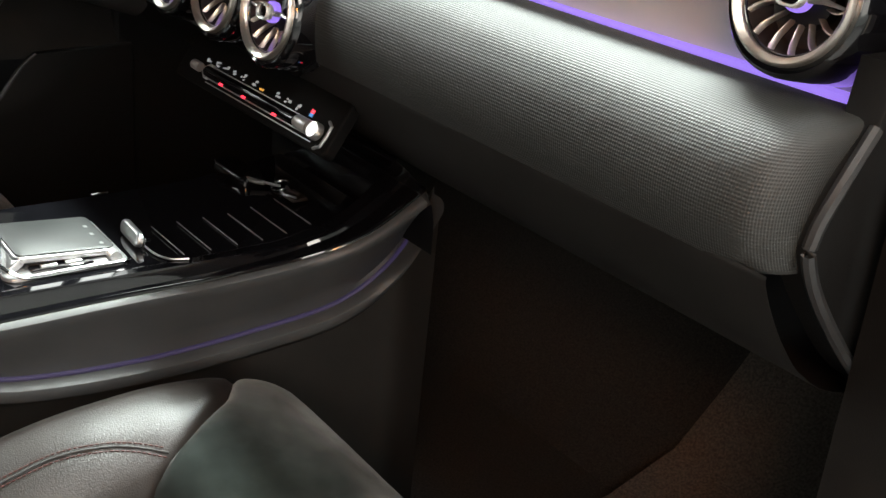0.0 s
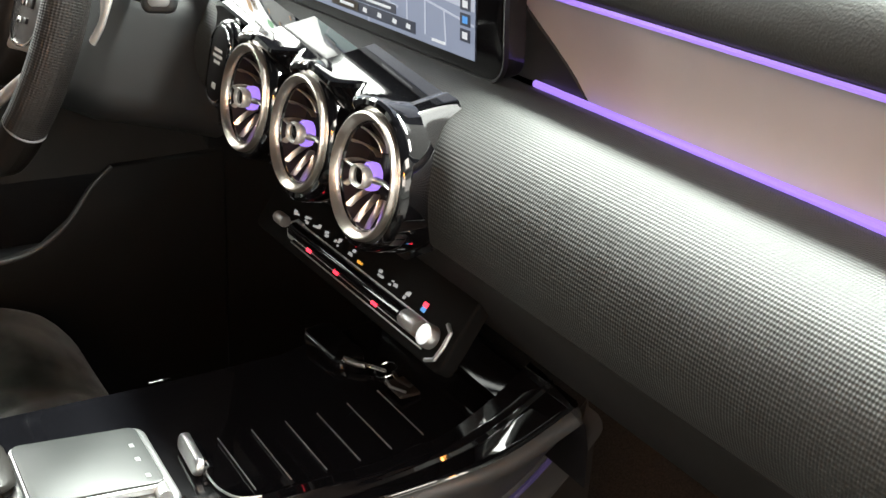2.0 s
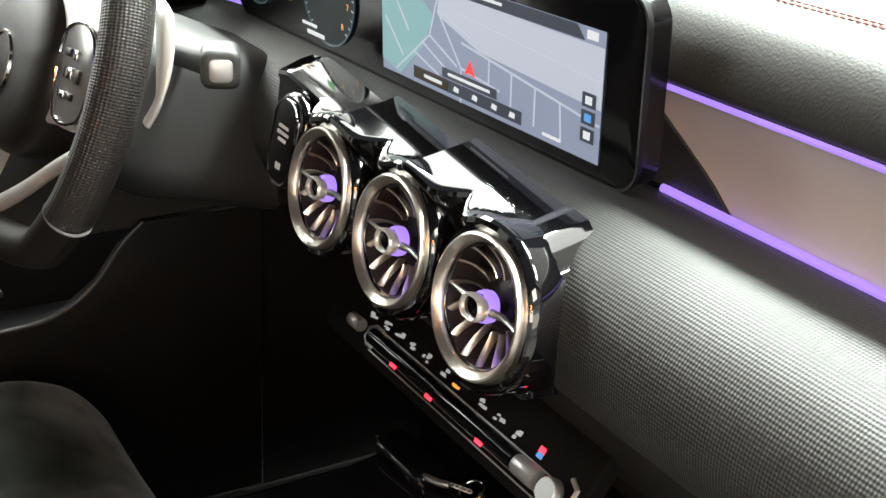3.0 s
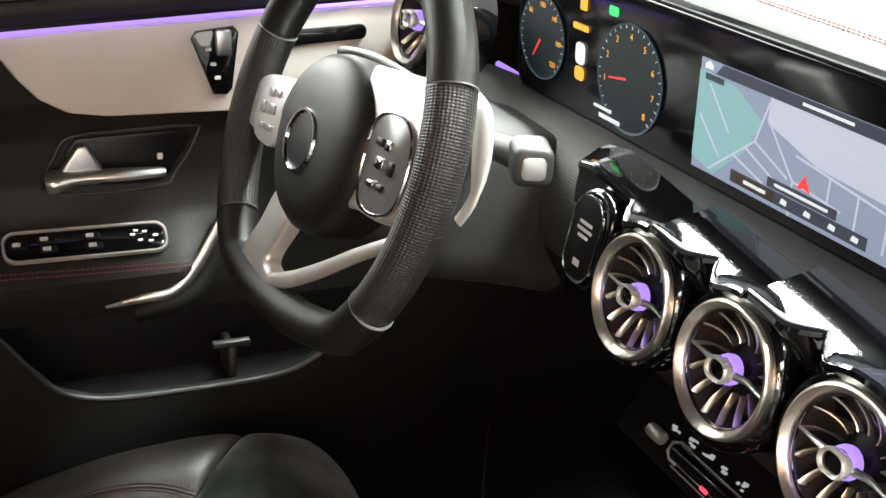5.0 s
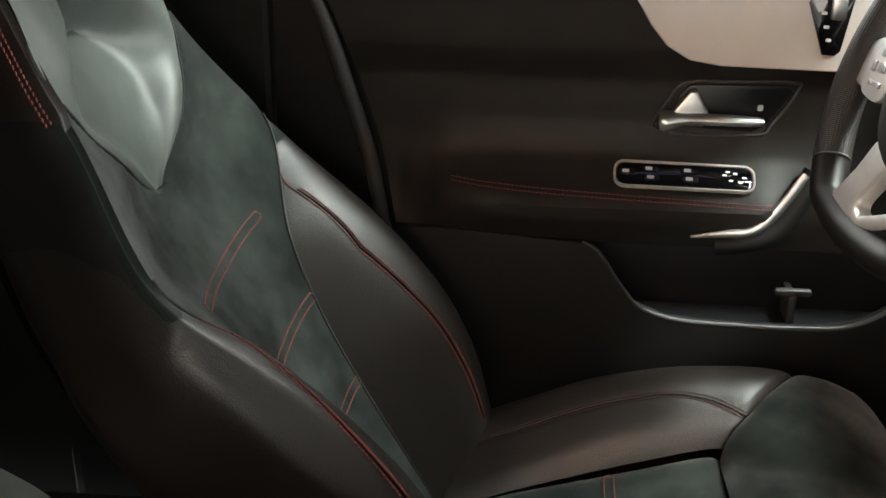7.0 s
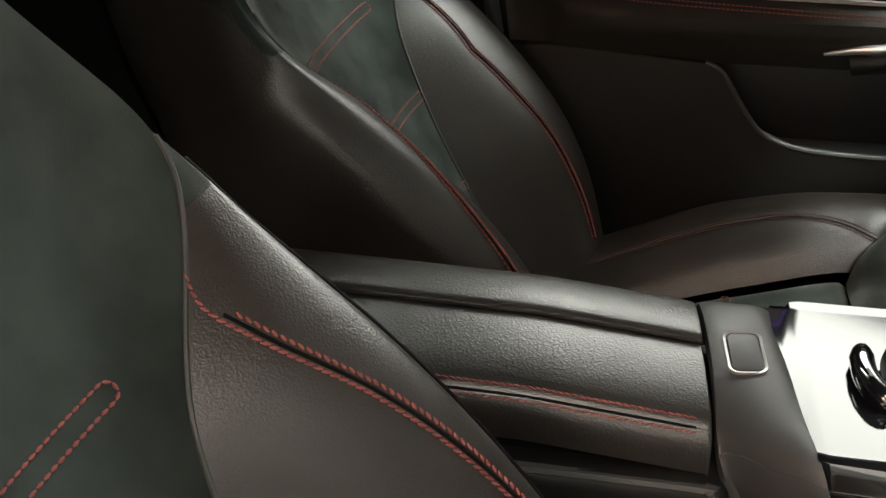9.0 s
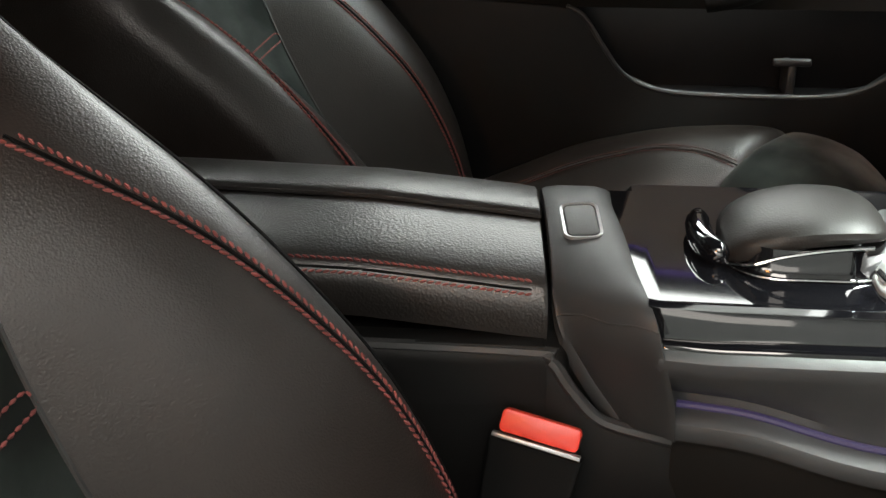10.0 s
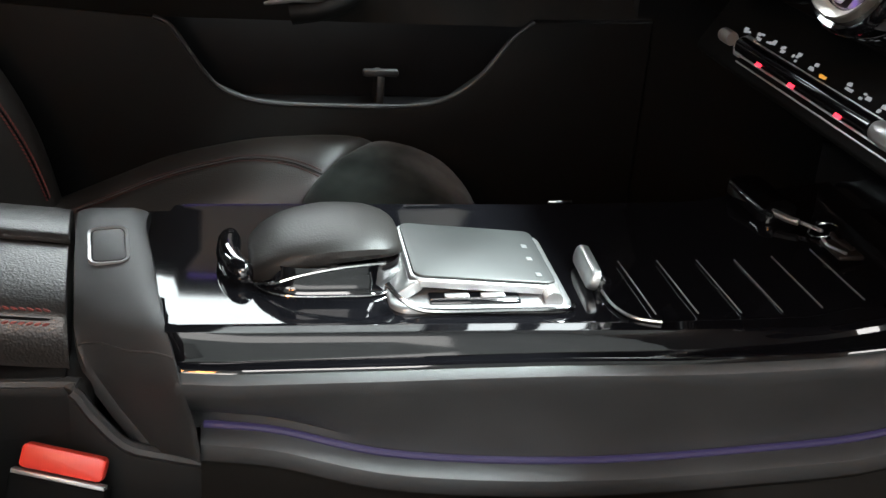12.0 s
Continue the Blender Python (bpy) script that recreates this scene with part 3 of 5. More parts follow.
GAPS = ((-0.182, 0.668), (-0.0605, 0.668), (0.0605, 0.668), (0.182, 0.656))


def panel_top(x, y):
    """Height of the panel's top: drums over the vents, facets sloping to the passenger side between them."""
    cx, z0 = min(GAPS, key=lambda g: abs(x - g[0]))
    fac = z0 - 0.12 * (x - cx) - 0.22 * (0.072 - y)
    fac -= lin(x, [(-0.29, 0.012), (-0.25, 0.0)])
    dx = min(abs(x - cx) for cx in VENT_X)
    drum = 0.600 + math.sqrt(max(0.0, 0.0620 ** 2 - dx * dx)) - 0.85 * max(0, y - 0.014) if dx < 0.0620 else 0.600
    k = 0.004
    roll = lin(x, [(0.140, 0.0), (0.152, 0.003), (0.163, 0.010), (0.172, 0.021), (0.179, 0.036), (0.184, 0.055)])
    return max(fac, drum) + k * math.log1p(math.exp(-abs(fac - drum) / k)) - 0.003 - roll


def panel_front(x):
    """Where the panel's top breaks into its face: forward over each vent, back in the valleys."""
    dx = min(abs(x - cx) for cx in VENT_X)
    return lin(dx, [(0, 0.008), (0.040, 0.010), (0.054, 0.022), (0.0605, 0.030)]) + lin(x, [(-0.29, 0.03), (-0.27, 0.0), (0.150, 0), (0.170, 0.006), (0.184, 0.024)])


rows = []
for x in stations(-0.288, 0.184, 130):
    yf = panel_front(x)
    yb = max(yf + 0.007, lin(x, [(0.140, 0.072), (0.160, 0.067), (0.174, 0.057), (0.184, 0.045)]))
    top = [(y, panel_top(x, y)) for y in stations(yb, yf + 0.004, 12)]
    ze = top[-1][1]
    low = lin(x, [(-0.288, 0.530), (0.142, 0.532), (0.170, 0.550), (0.184, 0.575)])
    face = lin(x, [(-0.29, 0.05), (-0.27, 0.030), (0.150, 0.030), (0.170, 0.038), (0.184, 0.056)])
    edge_pts = [(yf + 0.0012, ze - 0.0015), (yf, ze - 0.005), (yf + 0.002, ze - 0.011)]
    down = [(yf + (face - yf) * min(1, k / 3) ** 0.7, ze - 0.014 + (low - ze + 0.014) * k / 9) for k in range(1, 10)]
    rows.append([(x, yb + 0.002, top[0][1] - 0.016)] + [(x, y, z) for y, z in top + edge_pts + down])
put("top_cover", grid([r[:15] for r in rows]), M["piano"], bezel, "glossy black cover with sloping facets")
put("face", grid([r[14:] for r in rows]), M["piano"], bezel)
VM0 = axes((0, 0, 0), (1, 0, 0), (0, 0.17, 0.985))


def air_vent(at, R=0.0495, group="turbine air vents", depth=0.055):
    v = thing("air_vent", "round turbine air vent with metal ring and glowing purple hub", "air vent", group, at=at)
    rot = VM0

    def add(name, bm, material, parent=None, label=""):
        return part(name, bm, material, parent or v, label)
    k = R / 0.0565
    add("cup", lathe([(0.0590, -depth * 1.4), (0.0595, -0.035), (0.0590, -0.010), (0.0578, -0.004), (0.0550, -0.0015), (0.0580 * k, -0.0025)], rot), M["piano"], None, "glossy black outer cup")
    add("ring", lathe([(0.0582 * k, -0.005), (0.0578 * k, 0.0005), (0.0566 * k, 0.0026), (0.0550 * k, 0.0032), (0.0505 * k, -0.0005), (0.0496 * k, -0.002), (0.0490 * k, -0.006)], rot), M["vent_metal"], None, "satin metal ring")
    add("inner_ring", lathe([(0.0492 * k, -0.0045), (0.0484 * k, -0.0035), (0.0474 * k, -0.0045), (0.0470 * k, -0.010)], rot), M["piano"], None, "black inner lip")
    add("throat", lathe([(0.0472 * k, -0.006), (0.0462 * k, -0.018), (0.040 * k, -0.030), (0.026 * k, -0.036), (0.0001, -0.037)], rot), M["throat"], None, "dark throat")
    n = 14
    for i in range(n):
        a = 2 * math.pi * (i + 0.5) / n
        rows = []
        for q in range(9):
            f = q / 8
            rr = (0.0215 + (0.0468 - 0.0215) * f) * k
            d = -0.019 + 0.013 * f ** 1.5
            tw = a + 0.20 * f * f
            half = (0.0006 + 0.0007 * f) / rr
            deep = 0.0065 - 0.003 * f
            rows.append([(rr * math.cos(tw + u), rr * math.sin(tw + u), d + w) for u, w in ((-half, 0), (0, 0.0008), (half, 0), (half * 1.2 + 0.03, -deep), (-half * 0.4 + 0.03, -deep))])
        bm = cap_ends(grid(rows, close_v=True))
        bmesh.ops.transform(bm, matrix=rot, verts=bm.verts)
        add("blade", bm, M["vent_metal"])
    add("hub", lathe([(0.0001, -0.020), (0.016 * k, -0.021), (0.0225 * k, -0.024), (0.0235 * k, -0.034)], rot), M["plastic_hard"], None, "dark cone behind the hub")
    add("hub_light", lathe([(0.0090 * k, -0.014), (0.0125 * k, -0.0125), (0.0132 * k, -0.009), (0.0126 * k, -0.005), (0.0105 * k, -0.003)], rot), M["purple"], None, "glowing purple collar")
    o = rrect(0.0275 * k, 0.0200 * k, 0.0098 * k, 8)
    kn = add("knob", slab([(x * 0.86, y * 0.86) for x, y in o], 0.016, rot @ Matrix.Translation((0, 0, 0.0028)), 0.002, 3), M["piano"], None, "black centre knob")
    rows = [[(x * w, y * w, z) for x, y in o] for w, z in ((0.88, -0.004), (0.98, -0.002), (1.02, 0.0015), (1.0, 0.0040), (0.92, 0.0054), (0.82, 0.0050), (0.74, 0.0036), (0.72, 0.001))]
    bm = grid(rows, close_v=True)
    bmesh.ops.transform(bm, matrix=rot, verts=bm.verts)
    add("knob_rim", bm, M["spoke"], kn, "silver oval knob rim")
    for sgn in (-1, 1):
        bm = tube([(sgn * 0.012 * k, 0, -0.006), (sgn * 0.024 * k, 0.001 * sgn, -0.008), (sgn * 0.036 * k, 0.0, -0.007), (sgn * 0.0475 * k, -0.001 * sgn, -0.006)], [0.0034, 0.0024, 0.0015, 0.0013], 8)
        bmesh.ops.transform(bm, matrix=rot, verts=bm.verts)
        add("stem", bm, M["satin"])
    return v


vent = air_vent((0, 0.0, 0.60))
copy_thing(vent, Matrix.Translation((0.121, 0, 0.60)))
copy_thing(vent, Matrix.Translation((-0.121, 0, 0.60)))
copy_thing(vent, Matrix.Translation((0.683, 0.105, 0.730)))
copy_thing(vent, Matrix.Translation((-0.605, 0.0, 0.712)))

start = thing("start_button_panel", "black oval start button panel with chrome rim and white marks", "button panel", at=(-0.216, 0.012, 0.609))
put("cup", slab([(x, y) for x, y in rrect(0.062, 0.092, 0.030, 8)], 0.05, axes((-0.214, 0.012, 0.609), (1, 0, 0), (0, 0.17, 0.985)), 0.006, 3), M["piano"], start)
SM = axes((-0.216, 0.010, 0.609), (1, 0, 0), (0, 0.17, 0.985))
put("button", slab(rrect(0.042, 0.074, 0.018, 8), 0.006, SM, 0.0015, 2), M["plastic_hard"], start)
put("rim", ring_of(rrect(0.046, 0.078, 0.020, 8), rrect(0.0425, 0.0745, 0.0182, 8), 0.006, SM), M["chrome"], start, "thin chrome rim")
for x, z, w, h in ((0, 0.014, 0.020, 0.003), (0, 0.008, 0.024, 0.003), (0, 0.002, 0.016, 0.003), (0, -0.022, 0.010, 0.006)):
    put("print_bar", slab([(x - w / 2, z - h / 2), (x + w / 2, z - h / 2), (x + w / 2, z + h / 2), (x - w / 2, z + h / 2)], 0.0004, SM @ Matrix.Translation((0, 0, 0.0005))), M["white_print"], start, "", False)

# ---- climate control bar ----
clim = thing("climate_control_bar", "black climate control bar with chrome knobs and red marks", "control panel", at=(0.03, 0.05, 0.48))
CM = axes((0.033, 0.030, 0.478), (1, 0.012, 0.0), (0, 0.55, 0.83))
put("body", slab(rrect(0.352, 0.074, 0.008, 5), 0.014, CM @ Matrix.Translation((0.000, 0.020, 0)), 0.003, 3), M["matte"], clim)
BY = 0.004
bar = tube([(x, BY, 0.006) for x in stations(-0.096, 0.111, 14)], 0.0072, 16)
bmesh.ops.transform(bar, matrix=CM, verts=bar.verts)
put("rocker_bar", bar, M["piano_tray"], clim, "round black rocker bar")
for dz in (0.0076, -0.0076, -0.0125):
    ln = tube([(x, BY + dz, 0.0035 if dz > -0.01 else 0.001) for x in stations(-0.098, 0.145, 8)], 0.0007, 6)
    bmesh.ops.transform(ln, matrix=CM, verts=ln.verts)
    put("chrome_line", ln, M["silver_paint"], clim)
for x0, x1, r in ((0.113, 0.137, 0.0078), (-0.134, -0.116, 0.0060)):
    kn = lathe([(0.0001, 0), (r * 0.9, 0), (r, 0.002), (r, x1 - x0 - 0.002), (r * 0.9, x1 - x0), (0.0001, x1 - x0)], CM @ Matrix.Translation((x0, BY, 0.006)) @ Matrix.Rotation(radians(90), 4, "Y"), 24)
    put("knob", kn, M["silver_paint"], clim, "satin metal roller")
kn = lathe([(0.0001, 0.003), (0.0085, 0.003), (0.0098, 0.001), (0.0098, -0.006)], CM @ Matrix.Translation((0.152, BY, 0.010)), 28)
put("end_button", kn, M["satin"], clim, "round silver end button")
lp = tube([CM @ Vector(p) for p in ((-0.086, BY + 0.0085, 0.006), (-0.098, BY + 0.0085, 0.006), (-0.105, BY + 0.004, 0.006), (-0.105, BY - 0.004, 0.006), (-0.098, BY - 0.0085, 0.006), (-0.090, BY - 0.0085, 0.006))], 0.0014, 8)
put("end_loop", lp, M["satin"], clim, "satin loop at the driver end")
bk = tube([Vector(p) for p in ((0.160, 0.020, 0.003), (0.169, 0.016, 0.004), (0.171, 0.004, 0.005), (0.168, -0.008, 0.004), (0.158, -0.013, 0.003))], 0.0019, 8)
bmesh.ops.transform(bk, matrix=CM, verts=bk.verts)
put("end_bracket", bk, M["satin"], clim, "satin bracket at the passenger end")
random.seed(4)
for i, x in enumerate((-0.114, -0.094, -0.073, -0.0505, -0.0315, 0.0, 0.017, 0.050, 0.0717, 0.093)):
    mm = M["lcd_amber"] if i == 6 else M["icon"]
    for j in range(4):
        ox, oz, wd, hh = random.uniform(-0.0045, 0.0045), 0.0182 + random.uniform(-0.0032, 0.0032), random.uniform(0.0015, 0.0032), random.uniform(0.0009, 0.0018)
        put("button_mark", slab([(x + ox - wd, oz - hh), (x + ox + wd, oz - hh * 0.6), (x + ox + wd * 0.9, oz + hh), (x + ox - wd, oz + hh * 0.7)], 0.0004, CM @ Matrix.Translation((0, 0, 0.0008 + j * 0.0001))), mm, clim, "", False)
for x in (-0.0486, 0.006, 0.0757):
    put("red_mark", slab([(x - 0.0045, -0.0015), (x + 0.0045, -0.0015), (x + 0.0045, 0.0015), (x - 0.0045, 0.0015)], 0.0005, CM @ Matrix.Translation((0, -0.0025, 0.0112))), M["red_led"], clim, "", False)
put("red_mark", slab([(-0.003, -0.002), (0.003, -0.002), (0.003, 0.002), (-0.003, 0.002)], 0.0005, CM @ Matrix.Translation((0.1225, 0.0215, 0.0012))), M["red_led"], clim, "", False)
put("blue_mark", slab([(-0.003, -0.002), (0.003, -0.002), (0.003, 0.002), (-0.003, 0.002)], 0.0005, CM @ Matrix.Translation((0.1225, 0.0172, 0.0012))), M["lcd_blue"], clim, "", False)

# ---- centre console ----
cons = thing("centre_console", "piano black centre console with grey sides and purple lit ledge", "console", at=(0.02, -0.2, 0.1))
EDGE = [(0.132, -0.418, 0.303), (0.138, -0.385, 0.304), (0.140, -0.36, 0.305), (0.142, -0.28, 0.306), (0.145, -0.17, 0.308), (0.155, -0.06, 0.312), (0.170, 0.05, 0.325), (0.198, 0.105, 0.355), (0.232, 0.150, 0.410)]
edge = curve(EDGE, 40)
led = curve([(0.114, -0.404, 0.238), (0.119, -0.385, 0.239), (0.128, -0.35, 0.239), (0.140, -0.27, 0.224), (0.148, -0.145, 0.218), (0.155, -0.015, 0.226), (0.166, 0.09, 0.245), (0.184, 0.152, 0.298), (0.230, 0.168, 0.392)], 40)
rows = []
for e, l in zip(edge, led):
    mid = e.lerp(l, 0.5) + Vector((-0.006, 0, 0))
    rows.append([e + Vector((-0.010, 0, 0.0045)), e + Vector((-0.004, 0, 0.0035)), e + Vector((0.001, 0, -0.0015)), e + Vector((0.0015, 0, -0.007)), e + Vector((-0.001, 0, -0.014)), mid, l + Vector((-0.012, 0, 0.022)), l + Vector((-0.010, 0, 0.010))])
rows.insert(0, [Vector((p.x - 0.008, -0.426, p.z - 0.002)) for p in rows[0]])
put("side_panel", grid(rows), M["console_grey"], cons, "grey grained side panel")
rows = [[l + Vector((-0.011, 0, 0.013)), l + Vector((0.003, 0, 0.0122)), l + Vector((0.0085, 0, 0.0085)), l + Vector((0.0102, 0, 0.002)), l + Vector((0.0080, 0.0, -0.005))] for l in led]
put("side_ledge", grid(rows), M["console_grey"], cons, "grained ledge below the side panel")
put("lower_side", grid([[l + Vector((0.0078, 0, -0.0048)), l + Vector((0.002, 0, -0.012)), (l.x - 0.002, l.y, -0.02), (l.x - 0.002, l.y, -0.12)] for l in led]), M["glovebox"], cons, "matt black lower console side")
put("ledge_light", tube([l + Vector((-0.0082, 0, 0.0145)) for l in led[1:37]], 0.0027, 8), M["purple_dim"], cons, "dim purple ambient light line")
# driver side of the console
rows = [[(-0.10, y, 0.325), (-0.112, y, 0.315), (-0.115, y, 0.26), (-0.12, y, 0.1), (-0.13, y, -0.12)] for y in stations(-0.44, 0.16, 8)]
back = curve([(0.093, -0.86, 0.283), (0.093, -0.52, 0.281), (0.097, -0.490, 0.277), (0.103, -0.474, 0.258), (0.107, -0.455, 0.238), (0.109, -0.430, 0.230), (0.110, -0.395, 0.222)], 30)
put("rear_rim", tube(back, 0.005, 8), M["plastic_grey"], cons, "rim under the armrest")
put("rear_side", grid([[p, p + Vector((0.004, 0, -0.008)), Vector((p.x + 0.008, p.y, p.z - 0.05)), Vector((p.x + 0.012, p.y, 0.02)), Vector((p.x + 0.012, p.y, -0.12))] for p in back]), M["plastic"], cons, "matt black console side")
put("driver_side_panel", grid(rows), M["plastic"], cons)
rows = []
for e in edge:
    zt = lin(e.y, [(-0.45, 0.331), (-0.1, 0.330), (0.03, 0.333), (0.06, 0.340), (0.15, 0.352)])
    inner = lin(e.y, [(-0.42, 0.109), (-0.20, 0.112), (-0.05, 0.116), (0.06, 0.118), (0.11, 0.135), (0.16, 0.16)])
    w, hgt = e.x - inner, max(zt - e.z, 0.010)
    rows.append([e + Vector((-0.004, 0, 0.002)), e + Vector((-0.0052, 0, 0.0055)), e + Vector((-0.0075, 0, 0.0074)), e + Vector((-0.0090, 0, 0.00745)), e + Vector((-0.44 * w, 0, 0.0077)), e + Vector((-0.46 * w, 0, 0.0076)), e + Vector((-0.50 * w, 0, 0.0066)), e + Vector((-0.54 * w, 0, 0.0090 + 0.06 * hgt)),
                 e + Vector((-0.59 * w, 0, 0.72 * hgt)), e + Vector((-0.64 * w, 0, 0.90 * hgt)), e + Vector((-0.68 * w, 0, 0.985 * hgt)), e + Vector((-0.72 * w, 0, 0.99 * hgt)), (inner + 0.002, e.y, e.z + hgt + 0.0006), (inner, e.y, zt), (inner - 0.003, e.y, zt), (0.06, e.y, zt), (-0.01, e.y, zt), (-0.085, e.y, zt), (-0.098, e.y, zt + 0.001), (-0.108, e.y, zt - 0.008)])
for yq, k, dz in ((-0.426, 0.975, 0.0), (-0.437, 0.86, 0.008), (-0.448, 0.60, 0.014)):
    rows.insert(0, [(p[0], yq, 0.331) if -0.09 < p[0] <= 0.062 else (p[0] * k, yq, p[2] - dz) for p in rows[0]])
put("tray_rim", grid([r[:13] for r in rows]), M["piano"], cons, "glossy black ridged tray rim")
put("tray", grid([r[12:] for r in rows]), M["piano_tray"], cons, "glossy piano black tray")
put("tray_front_wall", run([(0.155, 0.34), (0.150, 0.40), (0.11, 0.45), (0.075, 0.475)], stations(-0.13, 0.24, 8), 10), M["piano"], cons)
for y in (-0.086, -0.054, -0.021, 0.011, 0.042, 0.074):
    z = lin(y, [(0.03, 0.3338), (0.06, 0.3408), (0.15, 0.352)])
    put("slat", box((0.088, 0.0009, 0.0012), (0.066, y, z - 0.0004), 0.0003, 1), M["silver_paint"], cons)
put("cover_edge", tube(curve([(0.052, -0.113, 0.3325), (0.072, -0.114, 0.3325), (0.095, -0.112, 0.3325), (0.113, -0.103, 0.3325), (0.120, -0.085, 0.3325)], 16), 0.0012, 6), M["satin"], cons)
put("chrome_clip", box((0.004, 0.022, 0.003), (-0.104, -0.098, 0.331), 0.001), M["chrome"], cons, "small chrome trim piece")
put("rear_body", box((0.19, 0.45, 0.40), (0.005, -0.70, 0.085), 0.012, 3), M["plastic"], cons)

# armrest
arm = thing("armrest", "black leather centre armrest lid with red double stitching", "armrest", at=(0.01, -0.65, 0.30))


def arm_z(y):
    return lin(y, [(-0.86, 0.018), (-0.75, 0.016), (-0.62, 0.012), (-0.50, 0.0)])


ys = stations(-0.86, -0.515, 14)


def arm_part(name, sec, label):
    """A lid part run along the armrest and closed with a face at its front."""
    rows = [[(x, y, z + arm_z(y)) for x, z in sec] for y in ys]
    for back, drop in ((0.004, 0.0), (0.0012, 0.0004), (0.0, 0.0020)):
        rows.append([(x, -0.5035 + 0.075 * (x + 0.078) - back, z - drop) for x, z in sec])
    rows.append([(x, p[1] - 0.0006, 0.284) for (x, z), p in zip(sec, rows[-1])])
    put(name, grid(rows), M["leather_arm"], arm, label)


arm_part("raised_strip", [(-0.078, 0.30), (-0.077, 0.328), (-0.070, 0.339), (-0.055, 0.3435), (-0.03, 0.3448), (-0.014, 0.3446), (-0.0095, 0.3434), (-0.0072, 0.3412), (-0.0075, 0.3385), (-0.0095, 0.3372)], "raised leather strip")
arm_part("lid", [(-0.0098, 0.3370), (-0.006, 0.3378), (0.02, 0.3362), (0.045, 0.3330), (0.062, 0.3286), (0.0715, 0.3246), (0.0755, 0.3215), (0.0768, 0.3192), (0.0782, 0.3200), (0.0812, 0.3160), (0.0830, 0.309), (0.0838, 0.300), (0.0835, 0.2865)], "grained leather lid")
for pts, way in (([(0.0728, 0.3250)], 1), ([(0.0806, 0.3182)], -1)):
    x, z = pts[0]
    put("stitching", stitches([(x, y, z + arm_z(y)) for y in stations(-0.85, -0.505, 30)] + [(x, -0.4985, z)], 0.0052, 0.88, 0.0012, Vector((0.7, 0, -0.6)) * 0.0017 * way), M["red"], arm, "red thread stitching")
put("seam_groove", tube([(0.0772, y, 0.3196 + arm_z(y)) for y in stations(-0.85, -0.503, 20)], 0.0014, 6), M["matte"], arm)
put("lower_lip", box((0.02, 0.365, 0.006), (0.085, -0.675, 0.2835), 0.002), M["plastic"], arm)

cap = arm
rear = curve([(-0.092, 0, 0.285), (-0.088, 0, 0.318), (-0.072, 0, 0.338), (-0.03, 0, 0.344), (0.02, 0, 0.341), (0.050, 0, 0.331), (0.072, 0, 0.317), (0.083, 0, 0.304), (0.090, 0, 0.288), (0.096, 0, 0.262), (0.104, 0, 0.232)], 40)
nose = curve([(-0.092, -0.440, 0.285), (-0.088, -0.442, 0.318), (-0.072, -0.443, 0.338), (-0.03, -0.4436, 0.345), (0.02, -0.4367, 0.343), (0.07, -0.4305, 0.338), (0.112, -0.4232, 0.334), (0.128, -0.4188, 0.324), (0.136, -0.4139, 0.304), (0.136, -0.4061, 0.27), (0.133, -0.4038, 0.24)], 40)
rows = []
for p, q in zip(rear, nose):
    f = max(0, min(1, (0.34 - p.z) / 0.11)) if p.x > 0 else 0
    a = Vector((p.x, -0.500 + 0.075 * (p.x + 0.078) + (lin(p.z, [(0.232, 0.046), (0.262, 0.024), (0.288, 0.008), (0.304, 0.002), (0.317, 0.0)]) if p.x > 0 else 0), p.z))
    mids = [a.lerp(q, k) for k in (0.25, 0.5, 0.75, 0.9, 0.97)]
    rows.append([a + Vector((-0.004 * f, 0, -0.012)), a + Vector((0, 0.0005, -0.002)), a + Vector((0, 0.004, 0))] + [m + Vector((0, 0, 0.0015 * (1 - f))) for m in mids[:3]] + [mids[3] + Vector((0, 0, -0.0008)), mids[4] + Vector((-0.002 * f, 0, -0.003)), q + Vector((-0.004 * f, 0, -0.004 - 0.006 * (1 - f))), q + Vector((-0.014 * f, -0.002, -0.006 - 0.024 * (1 - f)))])
put("end_cap", grid(rows), M["plastic_grey"], cap, "smooth black end cap")
k7 = 27
put("split_line", tube([rows[int(round(k7 + 1.6 * k / 7))][1 + k] + Vector((0.0006, 0, 0.0004)) for k in range(7)], 0.0008, 5), M["rubber"], cap)
BM = axes((0.012, -0.4690, 0.3452), (1, 0.10, -0.17), (0, 1, 0.01))
put("button", slab(rrect(0.040, 0.0225, 0.005, 5), 0.003, BM @ Matrix.Translation((0, 0, 0.0012)), 0.0008, 2), M["plastic_grey"], cap)
put("button_rim", ring_of(rrect(0.0460, 0.0285, 0.0075, 5), rrect(0.0420, 0.0245, 0.006, 5), 0.003, BM @ Matrix.Translation((0, 0, 0.001))), M["silver_paint"], cap, "satin silver rim")

# touchpad and wrist rest
pad = thing("touchpad_controller", "silver framed grey touchpad with side buttons", "touchpad", at=(0.03, -0.2, 0.33))
TM = axes((0.032, -0.203, 0.3475), (0.995, -0.02, 0.008), (0.04, 1, -0.07))
put("surface", slab(rrect(0.094, 0.105, 0.008, 5), 0.005, TM, 0.0012, 2), M["pad"], pad, "matt grey touch surface")
put("frame", slab(rrect(0.099, 0.110, 0.010, 5), 0.006, TM @ Matrix.Translation((0, 0, -0.0022)), 0.002, 3), M["satin"], pad, "satin metal frame")
